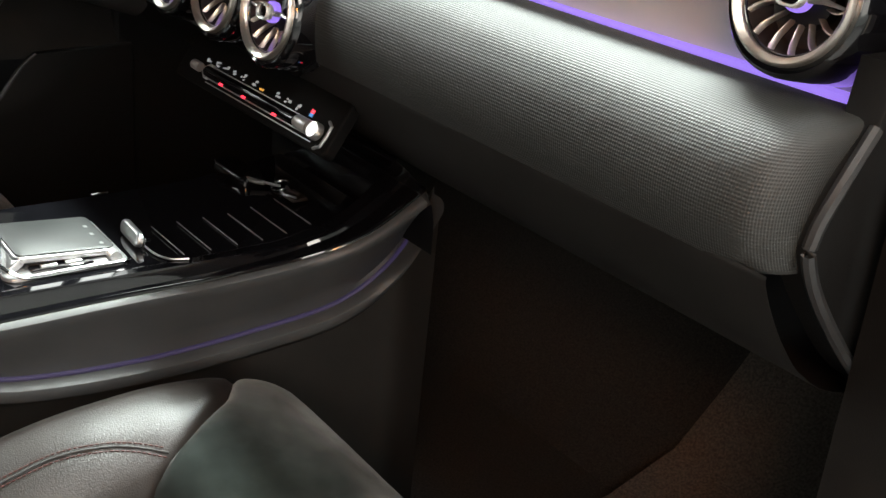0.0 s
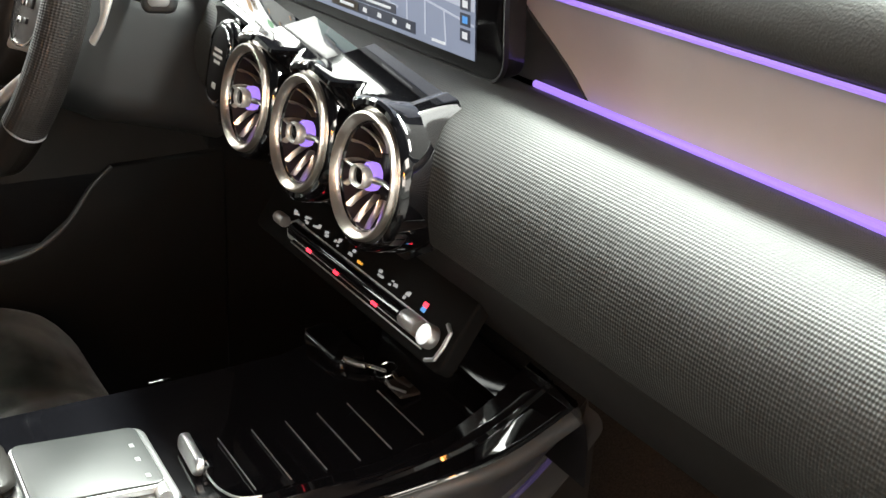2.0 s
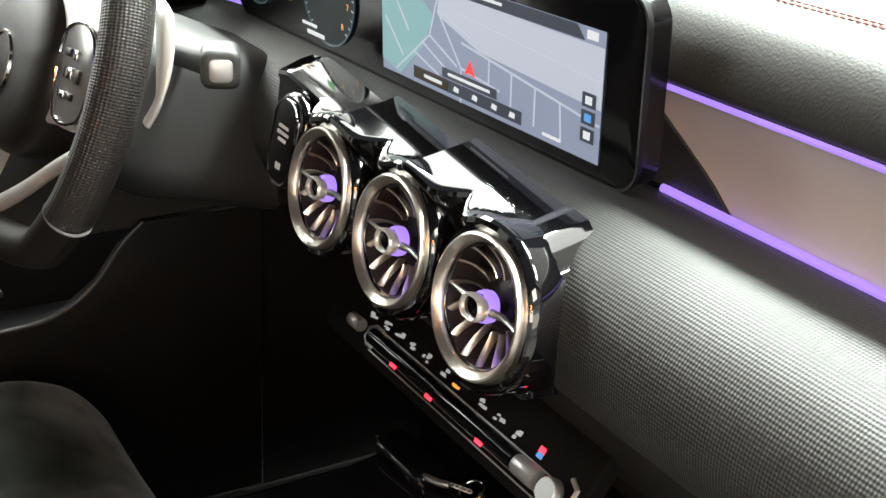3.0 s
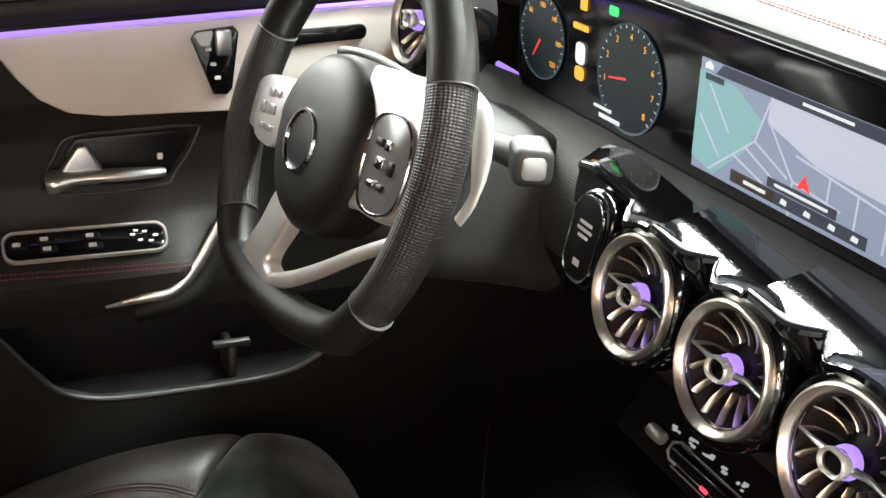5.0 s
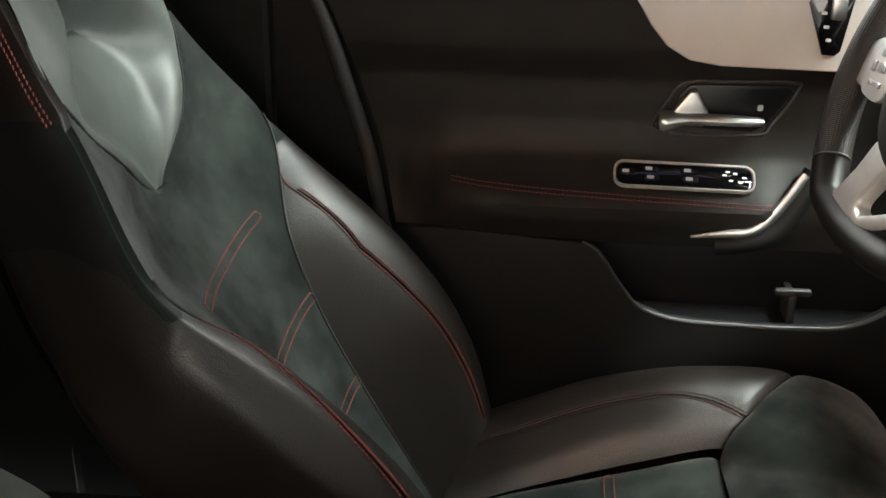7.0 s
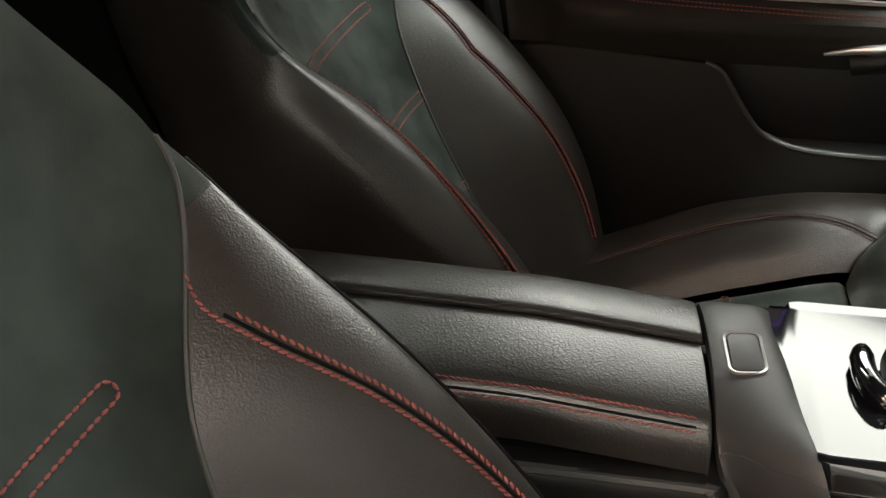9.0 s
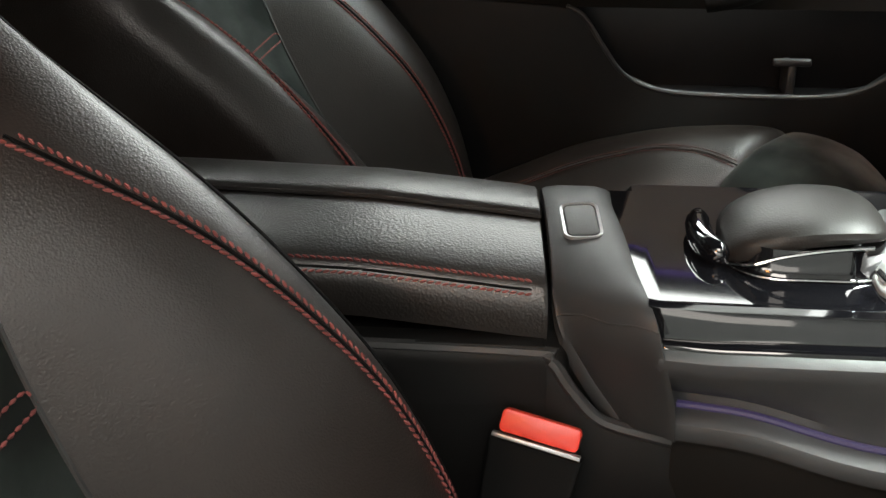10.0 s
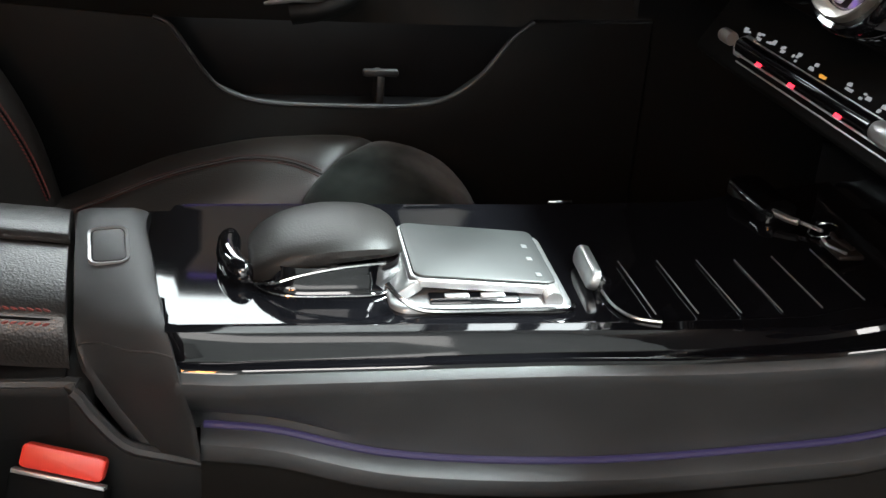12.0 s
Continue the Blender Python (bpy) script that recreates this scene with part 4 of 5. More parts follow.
put("base", slab(rrect(0.128, 0.132, 0.014, 6), 0.010, axes((0.034, -0.207, 0.3345), (1, -0.02, 0), (0.02, 1, 0.0)), 0.003, 3), M["silver_paint"], pad, "silver base plate")
put("rear_wedge", slab(rrect(0.094, 0.022, 0.004, 4), 0.008, axes((0.034, -0.262, 0.3425), (1, -0.02, 0), (0.01, 0.80, 0.55)), 0.002, 2), M["satin"], pad, "slanted silver rear face")
put("base_rail", tube(curve([(0.083, -0.276, 0.347), (0.092, -0.268, 0.341), (0.098, -0.256, 0.335), (0.0995, -0.238, 0.3335), (0.0995, -0.190, 0.3335), (0.0990, -0.150, 0.3335), (0.094, -0.142, 0.3335)], 30), 0.0020, 8), M["chrome"], pad, "chrome rail round the base")
put("side_slot", box((0.016, 0.066, 0.004), (0.0840, -0.213, 0.3350), 0.0018), M["piano"], pad)
for y in (-0.226, -0.200):
    put("switch", box((0.006, 0.018, 0.003), (0.0845, y, 0.3375), 0.001), M["satin"], pad)
put("roller", tube([(0.074, -0.156, 0.337), (0.094, -0.157, 0.337)], 0.0065, 14), M["satin"], pad, "satin roller")
for x, y in ((-0.015, 0.041), (0.035, 0.041), (0.008, 0.040)):
    put("touch_mark", slab([(x - 0.003, y - 0.002), (x + 0.003, y - 0.002), (x + 0.003, y + 0.002), (x - 0.003, y + 0.002)], 0.0004, TM @ Matrix.Translation((0, 0, 0.0005))), M["silver_paint"], pad, "", False)
REST_TOP = smooth_table([(-0.372, 0.342), (-0.364, 0.354), (-0.345, 0.3645), (-0.315, 0.3700), (-0.285, 0.3695), (-0.268, 0.365), (-0.258, 0.357)], 40)
REST_LOW = smooth_table([(-0.372, 0.326), (-0.355, 0.330), (-0.335, 0.340), (-0.31, 0.3465), (-0.28, 0.3500), (-0.258, 0.3515)], 40)
rest = thing("wrist_rest", "rounded black leather wrist rest with chrome edge", "wrist rest", at=(0.02, -0.32, 0.33))
rows = []
for i in range(17):
    a = math.pi * i / 16
    w = 0.0465 * (math.sin(a) ** 0.34 if 0 < i < 16 else 0.02)
    yc = -0.315 - 0.055 * math.cos(a)
    top = lin(yc, REST_TOP)
    bot = lin(yc, REST_LOW)
    rows.append([(0.018 + w * math.cos(q), yc, (top + bot) / 2 + (top - bot) / 2 * (abs(math.sin(q)) ** 0.7 * (1 if math.sin(q) >= 0 else -1))) for q in stations(0, 2 * math.pi * 23 / 24, 24)])
put("cushion", cap_ends(grid(rows, close_v=True)), M["leather_soft"], rest, "soft black leather cushion")
put("chrome_edge", tube(curve([(0.050, -0.368, 0.333), (0.0620, -0.355, 0.3375), (0.0652, -0.335, 0.3455), (0.0655, -0.305, 0.3515), (0.0640, -0.275, 0.354)], 20), 0.0016, 8), M["chrome"], rest, "chrome edge strip")
foot = rrect(1.0, 1.0, 0.32, 10)
put("stem", grid([[(0.020 + x * w, -0.312 + y * d, z) for x, y in foot] for w, d, z in ((0.090, 0.102, 0.351), (0.092, 0.103, 0.346), (0.094, 0.105, 0.338), (0.098, 0.109, 0.333), (0.102, 0.113, 0.3312))], close_v=True), M["piano"], rest, "flared glossy black stem")
put("foot_ring", tube([(0.020 + x * 0.1025, -0.312 + y * 0.1135, 0.3318) for x, y in foot], 0.0009, 6, True), M["chrome"], rest, "thin chrome line round the foot")
put("rear_button", tube(curve([(0.050, -0.368, 0.336), (0.040, -0.378, 0.338), (0.015, -0.384, 0.339), (-0.02, -0.382, 0.339)], 14), [0.003, 0.006, 0.008] + [0.009] * 9 + [0.007, 0.003], 14, flat=1.2), M["piano"], rest, "glossy black rear lip")
pdl = thing("drive_mode_switch", "upright chrome toggle switch on the console", "switch", at=(0.045, -0.12, 0.33))
put("toggle", slab(rrect(0.056, 0.017, 0.0082, 6), 0.007, axes((0.045, -0.119, 0.340), (0.98, -0.06, 0), (0, 0.25, 0.97)) @ Matrix.Translation((0, 0, 0.004)), 0.003, 3), M["satin"], pdl, "satin silver toggle")
put("foot", box((0.05, 0.012, 0.012), (0.045, -0.112, 0.335), 0.003), M["piano"], pdl)

# key in the tray
key = thing("car_key", "black car key with metal ring lying in the tray", "key", at=(-0.05, 0.07, 0.345))
put("body", slab(rrect(0.074, 0.036, 0.012, 6), 0.011, axes((-0.066, 0.070, 0.356), (0.98, 0.1, -0.07), (-0.1, 1, 0.06)), 0.004, 3), M["piano"], key)
put("chrome_strip", tube([(-0.104, 0.057, 0.354), (-0.066, 0.054, 0.353), (-0.028, 0.062, 0.350)], 0.0016, 8), M["chrome"], key)
put("chrome_strip", tube([(-0.034, 0.066, 0.351), (-0.020, 0.074, 0.350), (-0.014, 0.080, 0.350)], 0.0032, 8), M["satin"], key)
put("key_ring", tube([Vector((0.002 + 0.011 * math.cos(a), 0.094 + 0.011 * math.sin(a), 0.350 + 0.004 * math.sin(a * 1.0))) for a in stations(0, 2 * math.pi * 15 / 16, 16)], 0.0012, 8, True), M["chrome"], key)
for k in range(5):
    put("chain_link", tube([Vector((-0.012 + k * 0.0035 + 0.003 * math.cos(a), 0.083 + k * 0.002 + 0.002 * math.sin(a), 0.350)) for a in stations(0, 2 * math.pi * 9 / 10, 10)], 0.0008, 6, True), M["satin"], key)
put("strap", tube(curve([(0.010, 0.098, 0.350), (0.026, 0.094, 0.351), (0.044, 0.098, 0.352)], 8), 0.0022, 8), M["leather"], key)
put("fob", box((0.034, 0.022, 0.004), (0.038, 0.092, 0.349), 0.0018, 3), M["leather"], key, "small leather fob")
put("fob_clip", tube([(0.022, 0.083, 0.352), (0.036, 0.080, 0.352), (0.052, 0.088, 0.352)], 0.0014, 6), M["satin"], key)

# belt buckle
buck = thing("seat_belt_buckle", "black seat belt buckle with a red release button", "belt buckle", at=(0.125, -0.49, 0.2))
KM = axes((0.128, -0.494, 0.240), (0.18, 0.95, -0.17), (-0.45, 0.2, 0.85))
put("red_button", slab(rrect(0.056, 0.0165, 0.004, 4), 0.012, KM, 0.002, 2), M["red_plastic"], buck, "bright red plastic button")
put("housing", slab([(-0.033, -0.012), (0.033, -0.012), (0.031, -0.075), (-0.026, -0.075)], 0.022, KM @ Matrix.Translation((0, 0, 0.002)), 0.004, 3), M["matte"], buck)
put("button_lip", slab([(-0.031, -0.0125), (0.031, -0.0125), (0.031, -0.0095), (-0.031, -0.0095)], 0.012, KM @ Matrix.Translation((0, 0, 0.003)), 0.0006), M["silver_paint"], buck, "pale grey lower lip")
put("stalk", tube([(0.125, -0.49, 0.18), (0.118, -0.515, 0.02)], 0.014, 10), M["plastic"], buck)

# ---- seats ----
SEAM = smooth_table([(0.0, 0.42), (0.2, 0.375), (0.285, 0.335), (0.33, 0.302), (0.37, 0.260), (0.41, 0.195), (0.43, 0.138), (0.445, 0.072), (0.457, 0.0), (0.48, 0.0)], 160)
SU = Vector((0, -0.509, 0.861))
SN = Vector((0, 0.861, 0.509))
H_R = smooth_table([(0.0, 0.09), (0.08, 0.118), (0.14, 0.127), (0.19, 0.130), (0.235, 0.125), (0.32, 0.108), (0.39, 0.084), (0.46, 0.056), (0.50, 0.042), (0.55, 0.034), (0.9, 0.03)])
X_I = smooth_table([(0.0, 0.08), (0.16, 0.085), (0.25, 0.092), (0.36, 0.116), (0.40, 0.131), (0.435, 0.156), (0.462, 0.208), (0.485, 0.236), (0.51, 0.241), (0.55, 0.227), (0.59, 0.209), (0.62, 0.190), (0.64, 0.181), (0.68, 0.174), (0.71, 0.174), (0.735, 0.166), (0.76, 0.148), (0.9, 0.124)], 120)
X_O = smooth_table([(0.0, 0.235), (0.2, 0.250), (0.4, 0.258), (0.485, 0.252), (0.51, 0.247), (0.55, 0.231), (0.59, 0.213), (0.62, 0.194), (0.64, 0.186), (0.68, 0.180), (0.71, 0.180), (0.735, 0.172), (0.76, 0.154), (0.9, 0.130)], 120)
H_I = smooth_table([(0.0, 0.012), (0.3, 0.016), (0.42, 0.028), (0.485, 0.044), (0.51, 0.046), (0.55, 0.042), (0.6, 0.040), (0.9, 0.034)])


def seat(cx, yb, zb, cush_dy, label, outer_seam=1.0, inner_seam=1.0, lead=0.0):
    st = thing("sports_chair", label, "car seat", "front seats", at=(cx, yb + 0.35, 0.0))
    base = Vector((cx, yb, zb))

    def P(x, s, h):
        return base + Vector((x, 0, 0)) + SU * s + SN * h

    def centre_h(u, s):
        sink = lin(s, [(0.38, 0.004), (0.56, -0.014), (0.7, -0.016)])
        return sink + (lin(s, H_I) - sink) * abs(u) ** lin(s, [(0.49, 2.5), (0.545, 1.5), (0.575, 0.90), (0.605, 0.66), (0.64, 0.75)])

    def bol(sd, s, f):
        """Round the bolster: f 0 at the inner seam, 1 at the rear edge."""
        xi, xo, hr, hi = lin(s, X_I), lin(s, X_O), lin(s, H_R), lin(s, H_I)
        gap = max(0.004, xo - xi)
        k = min(1, gap / 0.06)
        xo += lin(s, [(0.0, 0.010), (0.41, 0.010), (0.44, 0.0085), (0.462, 0.005), (0.478, 0.0)])
        pts = [(xi, hi), (xi + gap * 0.14, hi + (hr - hi) * 0.30), (xi + gap * 0.36, hi + (hr - hi) * 0.70), (xi + gap * 0.60, hi + (hr - hi) * 0.94), (xi + gap * 0.80, hr), (xi + gap * 0.93, hr - 0.008 * k), (xo, hr - 0.028 * k), (xo + 0.002, hr - 0.028 - 0.03 * k), (xo - 0.004, -0.03), (xo - 0.018, -0.085), (xo - 0.05, -0.11)]
        q = along([(a, b, 0) for a, b in pts], f)
        return P(sd * q.x, s, q.y)
    VEE = smooth_table([(0.543, 0.0), (0.549, 0.014), (0.560, 0.042), (0.575, 0.075), (0.605, 0.113), (0.64, 0.146), (0.68, 0.168), (0.71, 0.174), (0.735, 0.166), (0.76, 0.148), (0.89, 0.123)], 140)
    RIM_H = smooth_table([(0.543, -0.022), (0.56, -0.008), (0.575, 0.008), (0.605, 0.025), (0.64, 0.032), (0.68, 0.037), (0.71, 0.041), (0.89, 0.040)], 90)
    BOWL = smooth_table([(0.543, -0.020), (0.575, -0.010), (0.605, -0.004), (0.64, -0.002), (0.68, -0.008), (0.71, -0.016), (0.735, -0.030), (0.75, -0.075), (0.89, -0.10)], 90)
    FOLD = smooth_table([(0.543, 0.10), (0.60, 0.25), (0.64, 0.50), (0.69, 0.50), (0.735, 0.36), (0.76, 0.28), (0.89, 0.20)], 60)

    def insert_h(u, s):
        a, rim, bowl = abs(u), lin(s, RIM_H), lin(s, BOWL)
        wide = lin(s, [(0.60, 0.90), (0.66, 0.60), (0.70, 0.34), (0.73, 0.18)])
        t = max(0.0, min(1.0, (a - lin(s, FOLD) + 0.06) / wide))
        return bowl + (rim - bowl) * t * t * (3 - 2 * t) + 0.004 * math.sin(math.pi * min(1.0, max(0.0, (a - 0.55) / 0.45)))

    def insert_at(u, s):
        return P(lin(s, VEE) * u, s, insert_h(u, s))

    def panel_h(u, s):
        h, w = centre_h(u, s), lin(s, VEE)
        under_insert = s > 0.5435 and abs(u) * lin(s, X_I) < w
        return min(h, insert_h(u * lin(s, X_I) / w, s) - 0.004) if under_insert else h
    ss = stations(0.0, 0.50, 40) + stations(0.504, 0.685, 50)
    put("back_panel", grid([[P(lin(s, X_I) * u, s, panel_h(u, s)) for u in stations(-1, 1, 61)] for s in ss]), M["suede"], st, "dark green-grey suede backrest panel")
    for sd in (-1, 1):
        fs = [k / 40 for k in range(41)]
        depth = [(bol(sd, 0.5, f) - base).dot(SN) for f in fs]
        low = [lin(h, [(-0.11, 0.606), (-0.08, 0.597), (-0.023, 0.581), (0.022, 0.543), (0.034, 0.505), (0.042, 0.482)]) for h in depth]
        top = [lin(h, [(-0.11, 0.712), (-0.044, 0.702), (0.002, 0.692), (0.035, 0.672), (0.045, 0.660)]) for h in depth]
        edge = max(k for k in range(41) if depth[k] > 0.024)
        b = put("side_bolster", grid([[bol(sd, s, f) for s in stations(0.0, 0.44, 50) + stations(0.444, lo, 20)] for f, lo in zip(fs, low)]), M["leather"], st, "black leather side bolster")
        put("shoulder", grid([[bol(sd, s, f) for s in stations(lo - 0.002, hi, 30)] for f, lo, hi in list(zip(fs, low, top))[:edge + 1]]), M["suede"], st, "dark suede shoulder")
        put("shoulder_side", grid([[bol(sd, s, f) for s in stations(lo - 0.002, hi, 30)] for f, lo, hi in list(zip(fs, low, top))[edge:]]), M["leather_soft"], st, "black leather shoulder side")
        put("headrest_side", grid([[bol(sd, s, f) + SN * lin(s - hi, [(0, -0.001), (0.010, 0.004)]) for s in [hi - 0.001] + stations(hi + 0.004, 0.88, 24)] for f, hi in zip(fs, top)]), M["leather"], st, "black leather headrest side")
        put("seam_welt", tube([bol(sd, s, 0.0) + SN * 0.0005 for s in stations(0.02, 0.52, 50)], 0.0016, 6), M["rubber"], st)
        if inner_seam == 1.0 or sd * cx > 0:
            put("edge_welt", tube([bol(sd, s, 0.47) + SN * 0.0004 for s in stations(0.03, 0.50, 50)], 0.0017, 6), M["matte"], st)
        side = outer_seam if sd * cx > 0 else inner_seam
        line = [bol(sd, s, lin(s, SEAM) * (side if side >= 1 else lin(s, [(0.33, side), (0.43, 1.0)]))) for s in stations(0.04, 0.456, 60)]
        put("seam_groove", tube(line[:-4], 0.0013, 6), M["matte"], st)
        for off in (-0.0040, 0.0040):
            l2 = []
            for i, s in enumerate(stations(0.04, 0.456, 60)):
                f = lin(s, SEAM) * (side if side >= 1 else lin(s, [(0.33, side), (0.43, 1.0)]))
                fm = max(f, 0.16)
                a, c = bol(sd, s, fm - 0.075), bol(sd, s, fm + 0.075)
                d = (c - a).normalized()
                nrm = d.cross(line[min(i + 1, 59)] - line[max(0, i - 1)]).normalized()
                nrm = nrm if nrm.dot(SN) > 0 else -nrm
                l2.append(line[i] + d * off + nrm * 0.0006)
            l2 = l2[:-4] if off > 0 else l2
            put("stitching", stitches(l2, 0.0052, 0.88, 0.0012, d * (0.0018 if off > 0 else -0.0018)), M["red"], b, "red thread double stitching")
    for s0, far in ((0.204, 0.090), (0.321, 0.108), (0.438, 0.121)):
        o = [(dx, s0 + dy) for dx, dy in rrect(2 * far, 0.011, 0.0052, 6)]
        fine = []
        for (xa, sa), (xb, sb) in zip(o, o[1:] + o[:1]):
            k = max(1, int(abs(xb - xa) / 0.01))
            fine += [(xa + (xb - xa) * q / k, sa + (sb - sa) * q / k) for q in range(k)]
        lp = [P(x, s, centre_h(x / lin(s, X_I), s) + 0.0008) for x, s in fine + fine[:1]]
        put("quilt_stitch", stitches(lp, 0.0058, 0.8, 0.0012), M["red"], st, "red stitched loop")
    put("rear_shell", grid([[P(lin(s, X_O) * 0.84 * u, s, -0.11 - 0.02 * (1 - u * u)) for u in stations(-1, 1, 9)] for s in stations(0, 0.88, 20)]), M["plastic"], st, "dark rear shell")
    # head restraint: V-shaped insert, opening, upper pad
    vi = [[insert_at(u, s) for u in stations(-1, 1, 61)] for s in stations(0.5435, 0.738, 66)]
    ins = put("headrest_insert", thick(grid(vi), -SN * 0.003), M["insert"], st, "smooth grey-green leather insert")
    for sd in (-1, 1):
        put("seam_welt", tube([insert_at(sd, s) + SN * 0.0004 for s in stations(0.545, 0.68, 40)], 0.0014, 6), M["rubber"], st)
        put("headrest_wing", grid([[insert_at(sd * (lin(s, FOLD) - 0.06 + (1.06 - lin(s, FOLD)) * k / 24), s) for k in range(25)] for s in stations(0.7375, 0.885, 26)]), M["insert"], st, "headrest side in smooth leather")
        for off in (0.004, 0.0085):
            put("stitching", stitches([P(sd * (lin(s, X_O) + off), s, 0.030 - off * 0.6) for s in stations(0.672, 0.80, 30)], 0.0056, 0.85, 0.0012, (0, 0.0012, 0)), M["red"], st, "red thread stitching")
    hp = []
    for s in stations(0.755, 0.885, 10):
        e = math.sin(math.pi * (s - 0.745) / 0.15) ** 0.5
        hp.append([P((lin(s, X_O) - 0.03) * u, s, 0.03 * e * (1 - 0.4 * u * u)) for u in stations(-1, 1, 13)])
    put("headrest", thick(grid(hp), -SN * 0.05), M["leather_soft"], st, "integrated black leather headrest")
    # cushion: two leather bolsters, a sunk suede panel and a suede front roll
    cy = cush_dy
    CREST = smooth_table([(-0.70, 0.085), (-0.571, 0.140), (-0.453, 0.192), (-0.35, 0.215), (-0.244, 0.221), (-0.17, 0.212), (-0.12, 0.196), (-0.085, 0.172), (-0.055, 0.135), (-0.038, 0.08), (-0.03, 0.0)], 90)
    ROLL = smooth_table([(-0.32, 0.140), (-0.285, 0.162), (-0.25, 0.176), (-0.19, 0.186), (-0.13, 0.180), (-0.08, 0.158), (-0.055, 0.128), (-0.038, 0.075), (-0.03, 0.0)], 90)
    PANEL = [(-0.70, 0.035), (-0.56, 0.084), (-0.44, 0.112), (-0.34, 0.136), (-0.27, 0.150)]
    INNER = [(-0.70, 0.078), (-0.56, 0.084), (-0.40, 0.098), (-0.30, 0.108), (-0.25, 0.112)]
    PIPE = smooth_table([(-0.70, 0.142), (-0.54, 0.150), (-0.365, 0.157), (-0.30, 0.144), (-0.26, 0.124)], 60)

    def y_end(u):
        """Where the leather bolster meets the front roll."""
        return lin(u, [(0.0, -0.298), (0.100, -0.300), (0.124, -0.264), (0.20, -0.205), (0.262, -0.165)]) + lead * lin(u, [(0.10, 0.0), (0.17, 1.0), (0.262, 0.85)])

    def dip(d):
        return -0.009 * math.exp(-max(0.0, d) / 0.0065)

    def shape(u, y, base, start):
        r, t = lin(y, CREST), max(0.0, min(1.0, (u - start) / (0.190 - start)))
        z = base + (r - base) * (1 - (1 - t) ** 2.2)
        return z - 0.052 * max(0.0, (u - 0.195) / 0.067) ** 2

    def cp(x, y, z):
        return (cx + x, y + cy, z + zb - 0.06)
    bm = grid([[cp(w * u, y, lin(y, PANEL) + 0.014 * abs(u) ** 3 - 0.003 + dip((1 - abs(u)) * w) + dip(-0.298 - y)) for u in stations(-1, 1, 31) for w in [lin(y, INNER) + 0.002]] for y in stations(-0.70, -0.298, 50)])
    put("cushion_panel", bm, M["suede"], st, "dark suede seat panel")
    for sd in (-1, 1):
        rows = []
        for k in range(34):
            c = (k / 33) ** 0.8
            ye = y_end(0.108 + 0.154 * c)
            col = []
            for y in stations(-0.70, ye, 60):
                u = lin(y, INNER) + (0.262 - lin(y, INNER)) * c
                z = shape(u, y, lin(y, PANEL), lin(y, INNER) - 0.016) + dip((u - lin(y, INNER)) * 1.2) + dip(ye - y)
                z -= 0.0022 * math.exp(-((u - lin(y, PIPE)) / 0.0030) ** 2)
                col.append(cp(sd * u, y, z))
            rows.append(col)
        rows.append([(p[0] + sd * 0.003, p[1], p[2] - 0.05) for p in rows[-1]])
        rows.append([(p[0] - sd * 0.006, p[1], -0.04) for p in rows[-1]])
        cb = put("cushion_bolster", grid(rows), M["leather"], st, "black leather cushion bolster")

        def on_top(y, du):
            u = lin(y, PIPE) + du
            return cp(sd * u, y, shape(u, y, lin(y, PANEL), lin(y, INNER) - 0.016) + 0.0004)
        for du in (-0.0038, 0.0038):
            put("stitching", stitches([on_top(y, du) for y in stations(-0.69, -0.268, 60)], 0.0050, 0.8, 0.0008), M["red_dim"], cb, "dark red thread stitching")
        put("seam_groove", tube([on_top(y, 0.0) for y in stations(-0.69, -0.266, 60)], 0.0011, 6), M["rubber"], cb)
    rows = []
    for u in stations(-0.262, 0.262, 61):
        a, ys = abs(u), y_end(abs(u))
        ins = lin(a, [(0.18, 0.0), (0.235, 0.02), (0.262, 0.055)])
        col = []
        for k in range(40):
            y = ys + (-0.03 - ins - ys) * (k / 39) ** 0.85
            yy = min(-0.03, y + ins * lin(k, [(20, 0), (39, 1)]))
            z = shape(a, yy, lin(yy, ROLL), lin(yy, [(-0.30, 0.092), (-0.26, 0.05), (-0.12, 0.0)])) + dip((y - ys) * 0.9)
            col.append(cp(u, y, z))
        col.append((col[-1][0] * 0.98 + cx * 0.02, col[-1][1] - 0.012, -0.03))
        rows.append(col)
    rows = [[(p[0] - 0.004, p[1], min(p[2], max(p[2] - 0.09, -0.02))) for p in rows[0]]] + rows + [[(p[0] + 0.004, p[1], min(p[2], max(p[2] - 0.09, -0.02))) for p in rows[-1]]]
    put("thigh_support", grid(rows), M["suede"], st, "suede covered front roll")
    for sd in (-1, 1):
        o = [(sd * 0.050 + dx, -0.437 + dy) for dx, dy in rrect(0.075, 0.012, 0.0058, 5)]
        put("quilt_stitch", stitches([cp(x, y, lin(y, PANEL) + 0.014 * abs(x / lin(y, INNER)) ** 3 - 0.001) for x, y in o + o[:1]], 0.0055, 0.8, 0.0011), M["red"], st, "red stitched loop")
    put("seat_base", box((0.46, 0.50, 0.14), (cx, cy - 0.36, -0.05), 0.02), M["plastic"], st, "black seat base")
    put("side_cover", box((0.03, 0.42, 0.10), (cx + 0.262, cy - 0.42, -0.02), 0.012, 3), M["plastic"], st)
    return st


seat(-0.392, -0.66, 0.06, 0.0, "black leather driver seat with dark suede panels and red stitching", 0.70, 1.22)
seat(0.440, -0.592, 0.096, 0.070, "black leather passenger seat with dark suede panels and red stitching", lead=0.045)

